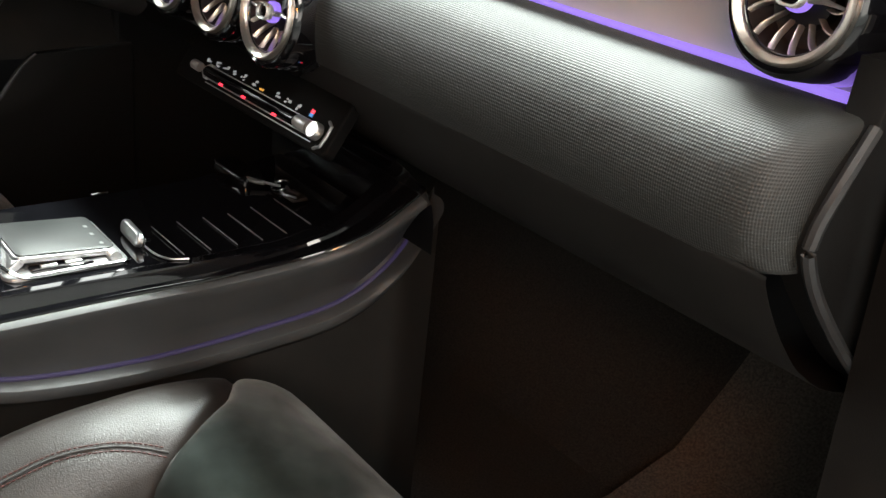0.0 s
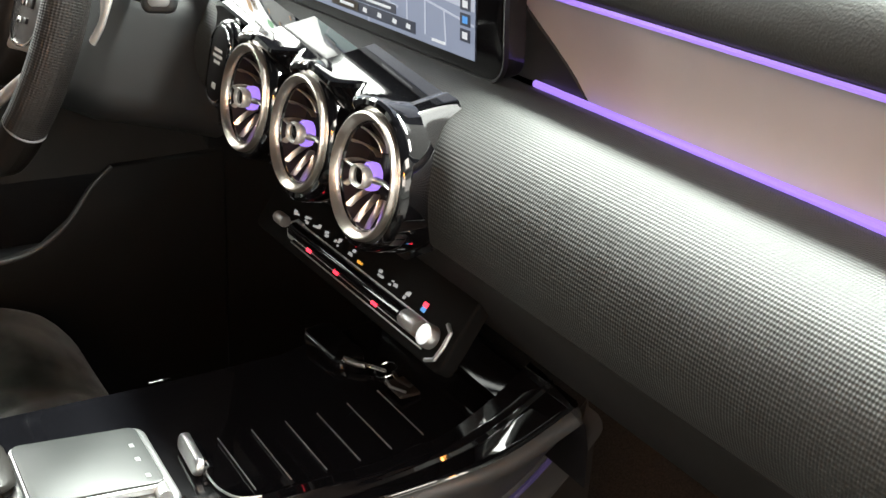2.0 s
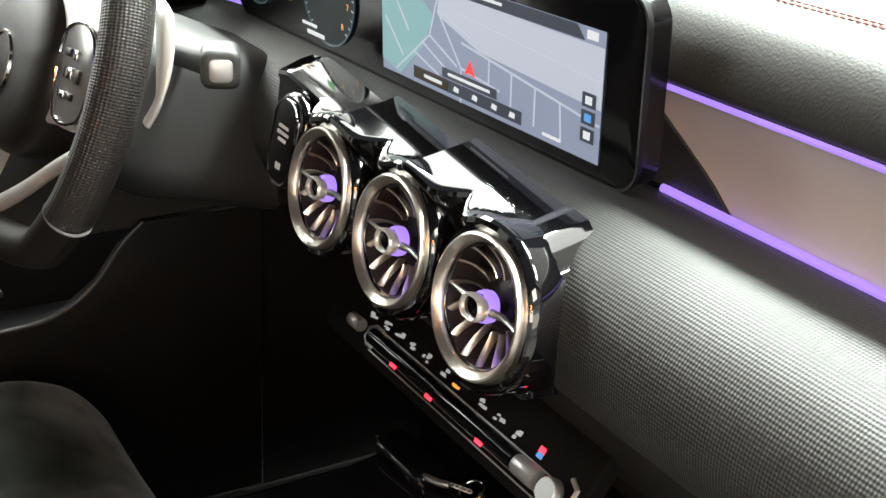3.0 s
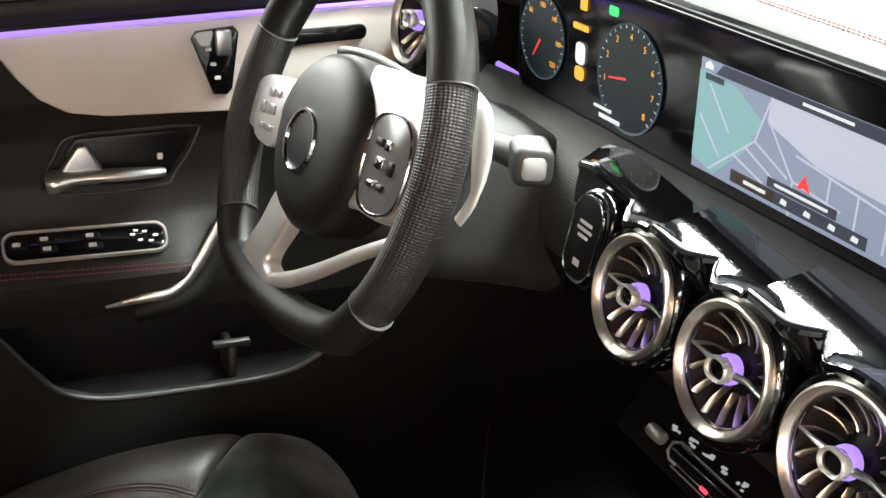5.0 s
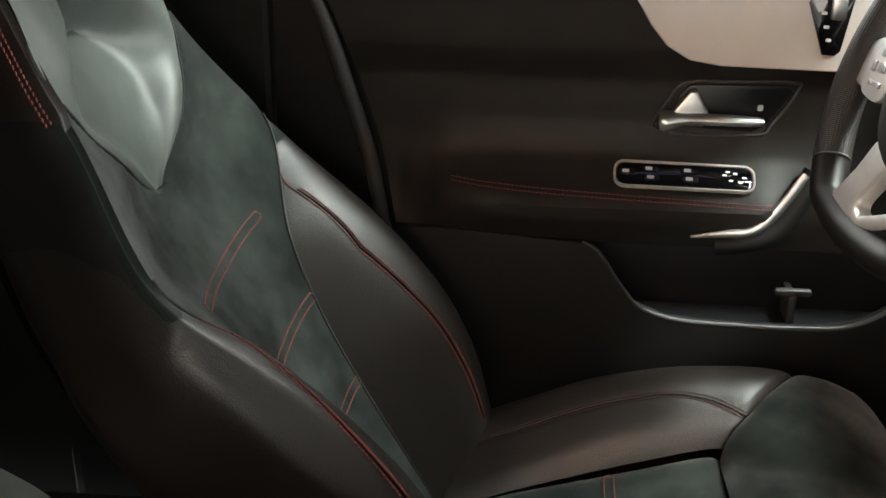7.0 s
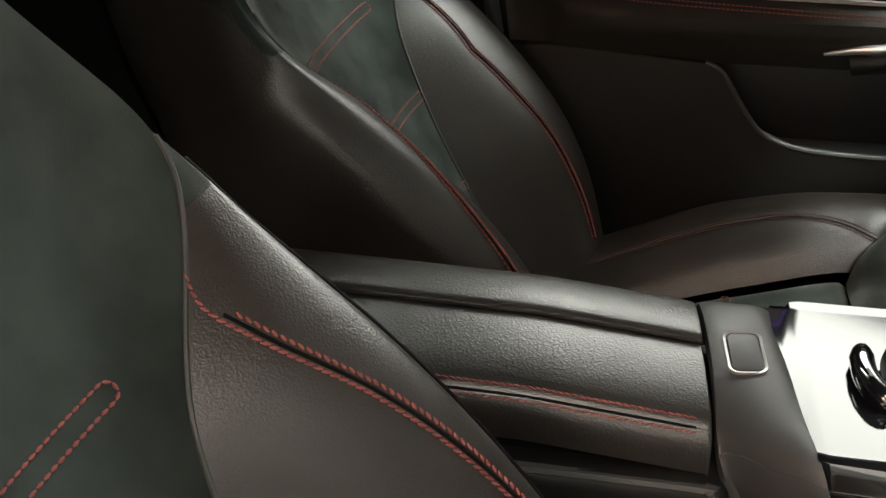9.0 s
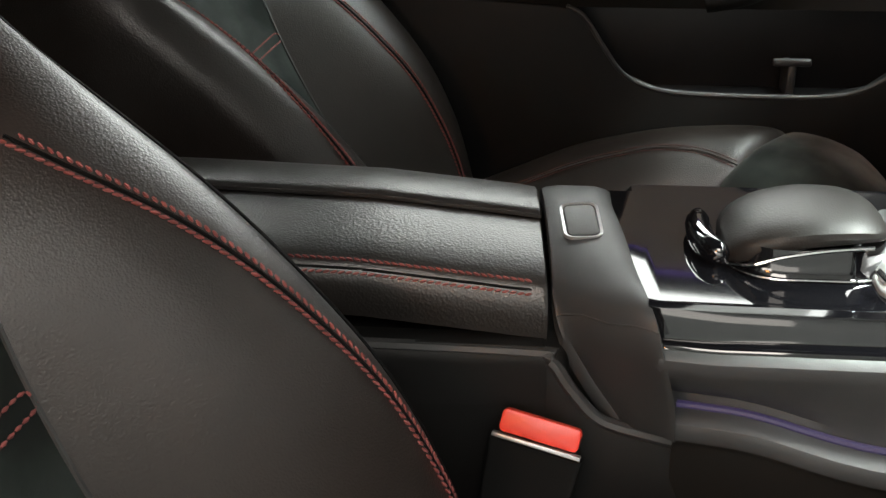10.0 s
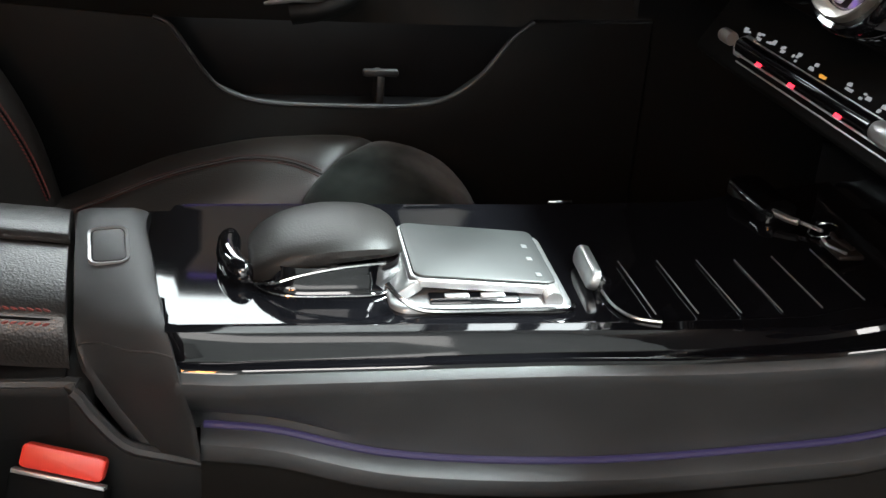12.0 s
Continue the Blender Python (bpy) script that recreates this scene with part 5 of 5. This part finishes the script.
# ---- steering wheel ----
wheel = thing("steering_wheel", "black leather flat-bottomed steering wheel with silver spokes", "steering wheel", at=(-0.3976, -0.1599, 0.6544))
WX, WU, WN = Vector((0.9961, 0.0881, 0)), Vector((-0.0279, 0.3159, 0.9484)), Vector((0.0835, -0.9447, 0.3171))
WMX = axes((0, 0, 0), WX, WU) @ Matrix.Rotation(radians(5.5), 4, "Z")


def rim_pt(a, k=1.0):
    x, y = 0.193 * math.cos(a), 0.193 * math.sin(a)
    if y < -0.150:
        y = -0.150 - (abs(y) - 0.150) * 0.40
    return Vector((x * k, y * k, 0))


def wpart(name, bm, material, parent=None, label="", smooth=True):
    bmesh.ops.transform(bm, matrix=WMX, verts=bm.verts)
    return part(name, bm, material, parent or wheel, label, smooth)


def arc(a0, a1, n):
    return [rim_pt(radians(a)) for a in stations(a0, a1, n)]


M["perf"] = mat("perforated_leather", (0.022, 0.020, 0.019), 0.42, bump=0.42, bump_scale=0.0054, kind="weave", scale=20)


def rim_tube(a0, a1, n, r):
    pts = arc(a0, a1, n)
    rows = []
    for i, p in enumerate(pts):
        t = (pts[min(i + 1, n - 1)] - pts[max(i - 1, 0)]).normalized()
        s = t.cross(Vector((0, 0, 1)))
        rows.append([p + s * (r * 0.92 * math.cos(q)) + Vector((0, 0, 1)) * (r * 1.1 * math.sin(q)) for q in stations(0, 2 * math.pi, 25)])
    return grid(rows, uv=True)


for a0, a1, mm, lb in ((24, 156, "leather_soft", "smooth leather upper rim"), (-36, 23.4, "perf", "perforated leather grip"), (156.6, 216, "perf", "perforated leather grip"), (216.6, 323.4, "leather_soft", "flat smooth lower rim")):
    wpart("rim_section", rim_tube(a0, a1, 44, 0.0200), M[mm], None, lb)
for a in (23.7, 156.3, 216.3, -36.3):
    wpart("rim_seam", lathe([(0.0190, -0.0006), (0.0217, -0.0004), (0.0217, 0.0004), (0.0190, 0.0006)], Matrix.Translation(rim_pt(radians(a))) @ Matrix.Rotation(radians(a), 4, "Z") @ Matrix.Rotation(radians(90), 4, "X"), 24), M["silver_paint"])
wpart("stitching", stitches([rim_pt(radians(a), 0.912) + Vector((0, 0, 0.004)) for a in stations(160, 214, 40)], 0.005, 0.8, 0.0009), M["red"], None, "red thread on the inner rim")
wpart("stitching", stitches([rim_pt(radians(a), 0.905) + Vector((0, 0, 0.004)) for a in stations(240, 312, 30)], 0.005, 0.8, 0.0011), M["red"], None, "red thread on the inner rim")
hub_o = [(0.003 + 0.091 * math.cos(a) * (1 if math.sin(a) > 0 else 0.96), (0.080 if math.sin(a) > 0 else 0.090) * math.sin(a) - 0.002) for a in stations(0, 2 * math.pi * 47 / 48, 48)]
rows = [[(x * k, y * k, z) for x, y in hub_o] for k, z in ((0.97, -0.04), (1.0, -0.012), (1.0, 0.000), (0.97, 0.010), (0.88, 0.018), (0.68, 0.023), (0.35, 0.0255), (0.02, 0.026))]
wpart("airbag_cover", grid(rows, close_v=True), M["leather_soft"], None, "round black airbag cover")
wpart("badge_ring", lathe([(0.0255, 0.025), (0.0275, 0.0280), (0.0298, 0.0280), (0.0310, 0.0245)], Matrix.Translation((-0.006, -0.010, 0)), 40), M["chrome"], None, "plain chrome badge ring")
wpart("badge_disc", lathe([(0.0001, 0.0262), (0.0262, 0.0256)], Matrix.Translation((-0.006, -0.010, 0)), 32), M["plastic_hard"])
wpart("column_boss", box((0.12, 0.12, 0.06), (0, -0.01, -0.034), 0.02, 3), M["plastic"])
for sd in (-1, 1):
    o = [(sd * x, y) for x, y in (((0.05, 0.066), (0.072, 0.076), (0.112, 0.079), (0.148, 0.076), (0.172, 0.052), (0.180, 0.0), (0.168, -0.036), (0.135, -0.046), (0.09, -0.046), (0.06, -0.04)) if sd > 0 else ((0.05, 0.030), (0.08, 0.036), (0.12, 0.036), (0.165, 0.030), (0.188, 0.012), (0.190, -0.014), (0.172, -0.026), (0.12, -0.030), (0.08, -0.030), (0.055, -0.02)))]
    o = [(p.x, p.y) for p in curve([(x, y, 0) for x, y in o], 44, True)]
    sp = wpart("side_spoke", slab(o, 0.022, Matrix.Translation((0, 0, 0.006)), 0.005, 3), M["spoke"], None, "satin silver spoke with buttons")
    o = [(sd * x, y) for x, y in (((0.092, 0.034), (0.128, 0.044), (0.156, 0.030), (0.163, -0.006), (0.150, -0.036), (0.104, -0.040), (0.089, -0.012)) if sd > 0 else ((0.092, 0.027), (0.131, 0.031), (0.152, 0.012), (0.155, -0.016), (0.142, -0.032), (0.100, -0.034), (0.091, -0.012)))]
    o = [(p.x, p.y) for p in curve([(x, y, 0) for x, y in o], 30, True)]
    bp = wpart("button_pad", slab(o, 0.006, Matrix.Translation((0, 0, 0.0095)), 0.002, 2), M["pad_dark"] if sd > 0 else M["spoke"], sp, "dark glossy button pad" if sd > 0 else "silver button pad")
    if sd > 0:
        wpart("pad_rim", tube([(x, y, 0.0095) for x, y in o], 0.0014, 6, True), M["chrome"], sp, "chrome rim")
    for bx, by, bw, bh, dark in ((0.110, 0.018, 0.012, 0.007, 1), (0.126, 0.017, 0.010, 0.009, 0), (0.118, 0.001, 0.016, 0.010, 0), (0.138, 0.0, 0.008, 0.012, 1), (0.112, -0.018, 0.014, 0.006, 0), (0.130, -0.018, 0.009, 0.006, 1)):
        wpart("button", box((bw, bh, 0.0035), (sd * bx, by, 0.0105), 0.0012, 2), (M["plastic_hard"] if sd > 0 else M["plastic_grey"]) if dark and sd > 0 else (M["chrome"] if sd > 0 else M["silver_paint"]), bp)
    pts = curve([(sd * 0.150, 0.078, -0.032), (sd * 0.178, 0.064, -0.034), (sd * 0.196, 0.028, -0.034), (sd * 0.200, 0.0, -0.034), (sd * 0.192, -0.022, -0.032)], 18)
    if sd < 0:
        pts = pts[9:]
    wpart("shift_paddle", tube(pts, [0.006 + 0.006 * math.sin(math.pi * min(1, i / 12)) for i in range(len(pts))], 10, flat=0.5), M["spoke"], None, "silver shift paddle")
o = [(p.x, p.y) for p in curve([(x, y, 0) for x, y in ((-0.052, -0.062), (-0.012, -0.074), (-0.020, -0.098), (-0.036, -0.124), (-0.036, -0.136), (-0.022, -0.142), (-0.016, -0.158), (-0.050, -0.169), (-0.090, -0.158), (-0.096, -0.138), (-0.074, -0.102))], 44, True)]
wpart("lower_spoke", slab(o, 0.018, Matrix.Translation((0, 0, 0.012)), 0.005, 3), M["spoke"], None, "broad satin silver lower spoke")
pts = curve([(-0.045, -0.158, 0.006), (0.008, -0.138, 0.004), (0.060, -0.111, 0.002), (0.110, -0.081, 0.000), (0.158, -0.056, 0.0)], 20)
wpart("lower_spoke", tube(pts, [0.0090 - 0.003 * i / 19 for i in range(20)], 12, flat=0.8), M["spoke"], None, "slim satin silver lower spoke")
col = thing("steering_column", "black steering column shroud with lever stalks", "steering column", at=(-0.388, 0.0, 0.6))
rows = []
for k, (d, w, h) in enumerate(((0.03, 0.060, 0.058), (0.06, 0.085, 0.078), (0.11, 0.095, 0.085), (0.19, 0.090, 0.080), (0.26, 0.085, 0.080))):
    c = Vector((-0.398, -0.160, 0.640)) - WN * d
    rows.append([c + Vector((1, 0, 0)) * x * w / 0.1 + WU * y * h / 0.1 for x, y in rrect(0.2, 0.2, 0.05, 5)])
put("shroud", cap_ends(grid(rows, close_v=True)), M["plastic_grey"], col)
gs = put("gear_lever", tube([(-0.315, -0.05, 0.672), (-0.265, -0.043, 0.676), (-0.235, -0.038, 0.679)], [0.012, 0.013, 0.015], 12), M["plastic_grey"], col, "short grey gear lever")
put("lever_tip", slab(rrect(0.034, 0.034, 0.009, 5), 0.040, axes((-0.218, -0.045, 0.680), (0.35, 0.93, 0.0), (0.0, 0.1, 1)) @ Matrix.Translation((0, 0, 0.010)), 0.006, 3), M["plastic_grey"], col, "square grey lever end")
put("lever_button", slab(rrect(0.020, 0.019, 0.005, 5), 0.004, axes((-0.218, -0.045, 0.680), (0.35, 0.93, 0.0), (0.0, 0.1, 1)) @ Matrix.Translation((0, 0, 0.013)), 0.001), M["silver_paint"], col)
put("wiper_stalk", tube(curve([(-0.40, -0.078, 0.704), (-0.483, -0.087, 0.703), (-0.556, -0.097, 0.692)], 8), [0.004, 0.0045, 0.005, 0.0055, 0.006, 0.0065, 0.0065, 0.005], 12), M["plastic_grey"], col, "black stalk")

# ---- driver door ----
door = thing("driver_door", "closed black door with light decor panel, silver handle and purple strip", "car door", at=(-0.74, -0.35, 0.3))
DY0, DY1 = -0.815, 0.20


def door_x(y, z):
    arm_k = lin(y, [(-0.725, 0.0), (-0.69, 0.22), (-0.66, 0.62), (-0.62, 0.88), (-0.56, 1), (-0.24, 1.0), (-0.16, 0.2), (-0.1, 0)])
    base = lin(z, [(-0.13, -0.730), (0.10, -0.722), (0.25, -0.716), (0.33, -0.716), (0.36, -0.722), (0.40, -0.732), (0.48, -0.738), (0.56, -0.734), (0.60, -0.714), (0.66, -0.706), (0.685, -0.700), (0.695, -0.704), (0.702, -0.718), (0.706, -0.745)])
    bul = lin(z, [(0.335, 0), (0.36, 0.030), (0.385, 0.056), (0.403, 0.062), (0.418, 0.052), (0.435, 0.034), (0.46, 0.014), (0.50, 0.003), (0.55, 0)])
    return base + bul * arm_k


def door_y(y, z):
    """The rear edge of the door leans back with its pillar."""
    rear = lin(z, [(0.30, -0.722), (0.376, -0.735), (0.455, -0.750), (0.604, -0.797), (0.71, -0.836)])
    return rear + (y - DY0) * (-0.55 - rear) / (-0.55 - DY0) if y < -0.55 else y


zs = [0.335 + (0.706 - 0.335) * i / 54 for i in range(55)]
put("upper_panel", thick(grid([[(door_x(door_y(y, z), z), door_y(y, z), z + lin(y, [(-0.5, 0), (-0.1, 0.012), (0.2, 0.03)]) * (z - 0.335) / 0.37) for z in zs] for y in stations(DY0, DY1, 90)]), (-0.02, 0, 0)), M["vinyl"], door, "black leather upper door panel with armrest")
put("door_seal", tube(curve([(-0.716, door_y(DY0, z) - 0.016, z) for z in stations(0.30, 0.70, 12)], 24), 0.010, 10), M["rubber"], door, "black rubber door seal")
low = [(-0.728, 0.350), (-0.67, 0.352), (-0.60, 0.347), (-0.475, 0.338), (-0.452, 0.325), (-0.425, 0.285), (-0.395, 0.247), (-0.35, 0.228), (-0.28, 0.222), (-0.14, 0.222), (-0.08, 0.236), (-0.035, 0.27), (0.0, 0.318), (0.03, 0.345), (0.20, 0.35), (0.20, -0.12), (-0.67, -0.12)]
put("lower_panel", slab(low, 0.014, axes((-0.706, 0, 0), (0, 1, 0), (0, 0, 1)), 0.004, 3), M["plastic"], door, "hard black lower panel with open pocket")
put("pocket_back", box((0.02, 0.60, 0.22), (-0.80, -0.21, 0.27), 0.004), M["plastic_hard"], door)
put("pocket_floor", box((0.08, 0.60, 0.012), (-0.763, -0.21, 0.205), 0.003), M["plastic_hard"], door)
put("pocket_lip", tube(curve([(-0.708, y, z) for y, z in low[3:14]], 40), 0.0035, 8), M["plastic_grey"], door)
put("pocket_divider", box((0.05, 0.012, 0.045), (-0.765, -0.172, 0.232), 0.004), M["plastic_grey"], door)
put("pocket_divider", box((0.012, 0.05, 0.010), (-0.747, -0.172, 0.258), 0.003), M["plastic_grey"], door)
dec = [(-0.440, 0.683), (-0.428, 0.665), (-0.412, 0.640), (-0.390, 0.615), (-0.360, 0.598), (-0.32, 0.592), (-0.18, 0.590), (-0.06, 0.592), (0.06, 0.600), (0.06, 0.712), (-0.06, 0.706), (-0.18, 0.699)]
put("decor_panel", slab(dec, 0.016, axes((-0.6955, 0, 0), (0, 1, 0), (0, 0, 1)), 0.003, 3), M["decor"], door, "light satin decor panel")
put("light_strip", tube([(-0.6925, y, lin(y, [(-0.44, 0.6865), (-0.18, 0.703), (0.06, 0.716)])) for y in stations(-0.436, 0.06, 20)], 0.0032, 8), M["purple"], door, "purple ambient light strip")


def sill_z(y):
    return lin(y, [(-0.815, 0.672), (-0.44, 0.692), (-0.18, 0.707), (0.06, 0.720), (0.20, 0.727)])


SHOULDER = curve([(-0.708, 0, -0.004), (-0.7000, 0, 0.004), (-0.6965, 0, 0.016), (-0.700, 0, 0.028), (-0.712, 0, 0.037), (-0.732, 0, 0.042), (-0.755, 0, 0.043), (-0.772, 0, 0.036), (-0.778, 0, -0.03)], 34)
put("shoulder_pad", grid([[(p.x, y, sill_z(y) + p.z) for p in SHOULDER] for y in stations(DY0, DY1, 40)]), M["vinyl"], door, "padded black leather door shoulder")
put("shoulder_seam", tube([(-0.6985, y, sill_z(y) + 0.0278) for y in stations(DY0 + 0.01, DY1 - 0.01, 40)], 0.0014, 6), M["matte"], door)
put("stitching", stitches([(-0.7035, y, sill_z(y) + 0.0322) for y in stations(DY0 + 0.01, DY1 - 0.01, 40)], 0.0055, 0.8, 0.0008), M["red_dim"], door, "dark red thread stitching")
put("handle_recess", slab([(-0.372, 0.500), (-0.362, 0.545), (-0.350, 0.557), (-0.228, 0.561), (-0.218, 0.553), (-0.245, 0.510), (-0.262, 0.497)], 0.004, axes((-0.730, 0, 0), (0, 1, 0), (0, 0, 1)), 0.0015), M["plastic_hard"], door, "dark handle recess")
put("recess_rim", tube(curve([(-0.731, y, z) for y, z in ((-0.385, 0.494), (-0.374, 0.540), (-0.355, 0.560), (-0.30, 0.563), (-0.222, 0.565), (-0.212, 0.556), (-0.24, 0.508), (-0.262, 0.492))], 50, True), 0.0022, 8), M["plastic_grey"], door)
hd = curve([(-0.722, -0.386, 0.510), (-0.716, -0.350, 0.516), (-0.712, -0.30, 0.517), (-0.714, -0.255, 0.516)], 16)
put("door_handle", tube(hd, [0.016, 0.018, 0.017, 0.015, 0.012, 0.0105, 0.010, 0.010, 0.010, 0.010, 0.010, 0.0095, 0.009, 0.0085, 0.008, 0.006], 12, flat=0.75), M["satin"], door, "satin silver door handle")
put("handle_fin", slab([(-0.384, 0.505), (-0.352, 0.552), (-0.342, 0.553), (-0.325, 0.525), (-0.33, 0.505)], 0.012, axes((-0.716, 0, 0), (0, 1, 0), (0, 0, 1)), 0.004, 3), M["satin"], door, "silver handle end")
put("lock_mark", slab(rrect(0.007, 0.008, 0.002, 3), 0.001, axes((-0.7285, -0.258, 0.530), (0, 1, 0), (0, 0, 1))), M["white_print"], door, "", False)
SWM = axes((-0.700, -0.350, 0.4415), (0.02, 1, -0.005), (-0.80, 0, 0.60))
put("switch_panel", slab(rrect(0.176, 0.034, 0.012, 6), 0.008, SWM @ Matrix.Translation((0, 0, 0.003)), 0.002), M["piano"], door, "black window switch panel")
put("switch_rim", ring_of(rrect(0.183, 0.040, 0.0145, 6), rrect(0.178, 0.035, 0.0125, 6), 0.006, SWM @ Matrix.Translation((0, 0, 0.0036))), M["spoke"], door, "satin silver rim")
for x, y in ((-0.074, 0.002), (-0.044, 0.007), (-0.042, -0.006), (0.006, 0.007), (0.008, -0.006)):
    put("window_switch", slab(rrect(0.020, 0.009, 0.003, 3), 0.003, SWM @ Matrix.Translation((x, y, 0.005)), 0.001), M["plastic_hard"], door)
    put("switch_mark", slab(rrect(0.009, 0.005, 0.001, 2), 0.0006, SWM @ Matrix.Translation((x - 0.002, y, 0.0055))), M["white_print"], door, "", False)
for x, y in ((0.052, 0.004), (0.060, -0.004), (0.066, 0.007), (0.072, -0.006), (0.078, 0.001), (0.056, 0.009)):
    put("switch_mark", slab(rrect(0.006, 0.003, 0.001, 2), 0.0006, SWM @ Matrix.Translation((x, y, 0.0035))), M["white_print"], door, "", False)
for dz in (0.0, 0.0045):
    put("stitching", stitches([(door_x(y, z) + 0.0012, y, z) for y in stations(-0.655, -0.235, 50) for z in [0.409 + dz + lin(y, [(-0.66, 0.014), (-0.5, 0.008), (-0.25, 0.001)])]], 0.0055, 0.8, 0.0009), M["red"], door, "red thread stitching")
put("pull_trim", tube(curve([(-0.684, -0.335, 0.364), (-0.674, -0.295, 0.374), (-0.672, -0.258, 0.380), (-0.678, -0.230, 0.405), (-0.690, -0.196, 0.455)], 24), [0.002 + 0.005 * min(1, i / 8) for i in range(24)], 10, flat=0.6, up=(1, 0, 0)), M["satin"], door, "satin silver pull trim")
put("pull_grip", tube(curve([(-0.69, -0.30, 0.352), (-0.682, -0.245, 0.366), (-0.688, -0.212, 0.395), (-0.70, -0.182, 0.455)], 14), 0.016, 10), M["plastic"], door)
put("seat_memory_panel", slab([(-0.226, 0.676), (-0.220, 0.685), (-0.178, 0.690), (-0.172, 0.683), (-0.180, 0.618), (-0.186, 0.612), (-0.202, 0.613)], 0.006, axes((-0.690, 0, 0), (0, 1, 0), (0, 0, 1)), 0.0015), M["piano"], door, "black seat control panel")
put("seat_switch", box((0.008, 0.018, 0.030), (-0.689, -0.190, 0.672), 0.003), M["satin"], door, "small satin seat-shaped switch")
for z in (0.665, 0.648, 0.632):
    put("memory_mark", slab(rrect(0.007, 0.004, 0.001, 2), 0.0006, axes((-0.6890, -0.207 + (0.665 - z) * 0.3, z), (0, 1, 0), (0, 0, 1))), M["white_print"], door, "", False)
put("mirror_slot", slab(rrect(0.11, 0.018, 0.008, 5), 0.004, axes((-0.690, -0.075, 0.676), (0, 1, 0.06), (0, -0.06, 1)), 0.001), M["piano"], door, "narrow black slot")

# ---- open passenger door ----
pdoor = thing("passenger_door", "open black passenger door with light decor panel", "car door", at=(0.80, 0.16, 0.3))
PM = axes((0.790, 0.118, 0.0), (0.87, 0.49, 0), (0, 0, 1))
rows = []
for k, x in enumerate(stations(0.0, 0.85, 20)):
    rows.append([PM @ Vector((x, z, lin(z, [(-0.1, 0.0), (0.3, 0.01), (0.5, 0.045), (0.58, 0.05), (0.645, 0.02), (0.665, -0.03)]) * lin(x, [(0, 0.0), (0.03, 0.75), (0.1, 1)]) - lin(x, [(0, 0.02), (0.03, 0)]))) for z in stations(-0.1, 0.665, 26)])
put("panel", grid(rows), M["leather_soft"], pdoor, "padded black leather door panel")
put("decor_panel", slab([(0.0, 0.655), (0.6, 0.64), (0.6, 0.722), (0.0, 0.722)], 0.01, PM @ Matrix.Translation((0, 0, -0.03)), 0.003), M["decor"], pdoor, "light satin decor panel")
put("upper_pad", slab([(0, 0.724), (0.85, 0.735), (0.85, 0.80), (0, 0.79)], 0.06, PM @ Matrix.Translation((0, 0, 0.005)), 0.015, 3), M["plastic_grey"], pdoor)
seal = curve([(0.765, 0.115, 0.655), (0.768, 0.085, 0.62), (0.766, 0.070, 0.585), (0.766, 0.072, 0.562), (0.768, 0.10, 0.520), (0.772, 0.165, 0.452), (0.776, 0.235, 0.410), (0.78, 0.36, 0.36)], 30)
sl = part("trim_door_seal", tube(seal, 0.0055, 8), M["plastic_grey"])
tagged(sl, "grey rubber door seal along the dashboard end", "door seal", "", "structure")
ec = part("trim_dash_end", slab([(p.y, p.z) for p in seal] + [(0.40, 0.7), (0.12, 0.7)], 0.03, axes((0.768, 0, 0), (0, 1, 0), (0, 0, 1)), 0.004), M["plastic"])
tagged(ec, "black dashboard end cover", "trim", "", "structure")

# ---- amber signal lamp standing outside the open door ----
sig = thing("signal_lamp", "black signal lamp stand with glowing amber bars", "signal lamp", at=(1.90, -1.30, -0.5))
put("base", lathe([(0.0001, 0.0), (0.20, 0.0), (0.20, 0.02), (0.03, 0.05), (0.0001, 0.05)], Matrix.Translation((1.90, -1.30, -0.5)), 32), M["plastic_hard"], sig)
put("post", tube([(1.90, -1.30, -0.46), (1.90, -1.30, 1.30)], 0.02, 12), M["plastic_hard"], sig)
SGM = axes((1.88, -1.28, 1.45), (-0.62, -0.78, 0), (0, 0, 1))
put("housing", slab(rrect(0.44, 0.36, 0.03, 4), 0.06, SGM, 0.006), M["plastic_hard"], sig)
for px, pz in ((-0.10, 0.10), (0.10, 0.12), (-0.10, -0.01), (0.10, 0.01), (-0.10, -0.11)):
    put("lens", slab(rrect(0.13, 0.040, 0.012, 4), 0.012, SGM @ Matrix.Translation((px, pz, 0.012)), 0.003), M["amber"], sig, "glowing amber bar")

# ---- floor mat ----
fm = part("floor_mat", thick(grid([[(x, y, lin(y, [(0.5, -0.112), (0.64, -0.072), (0.76, 0.035), (0.86, 0.17)])) for x in stations(0.260, 0.72, 8)] for y in stations(-0.15, 0.86, 24)]), (0, 0, 0.008)), M["mat_brown"])
tagged(fm, "dark brown textile floor mat in the passenger footwell", "floor mat")
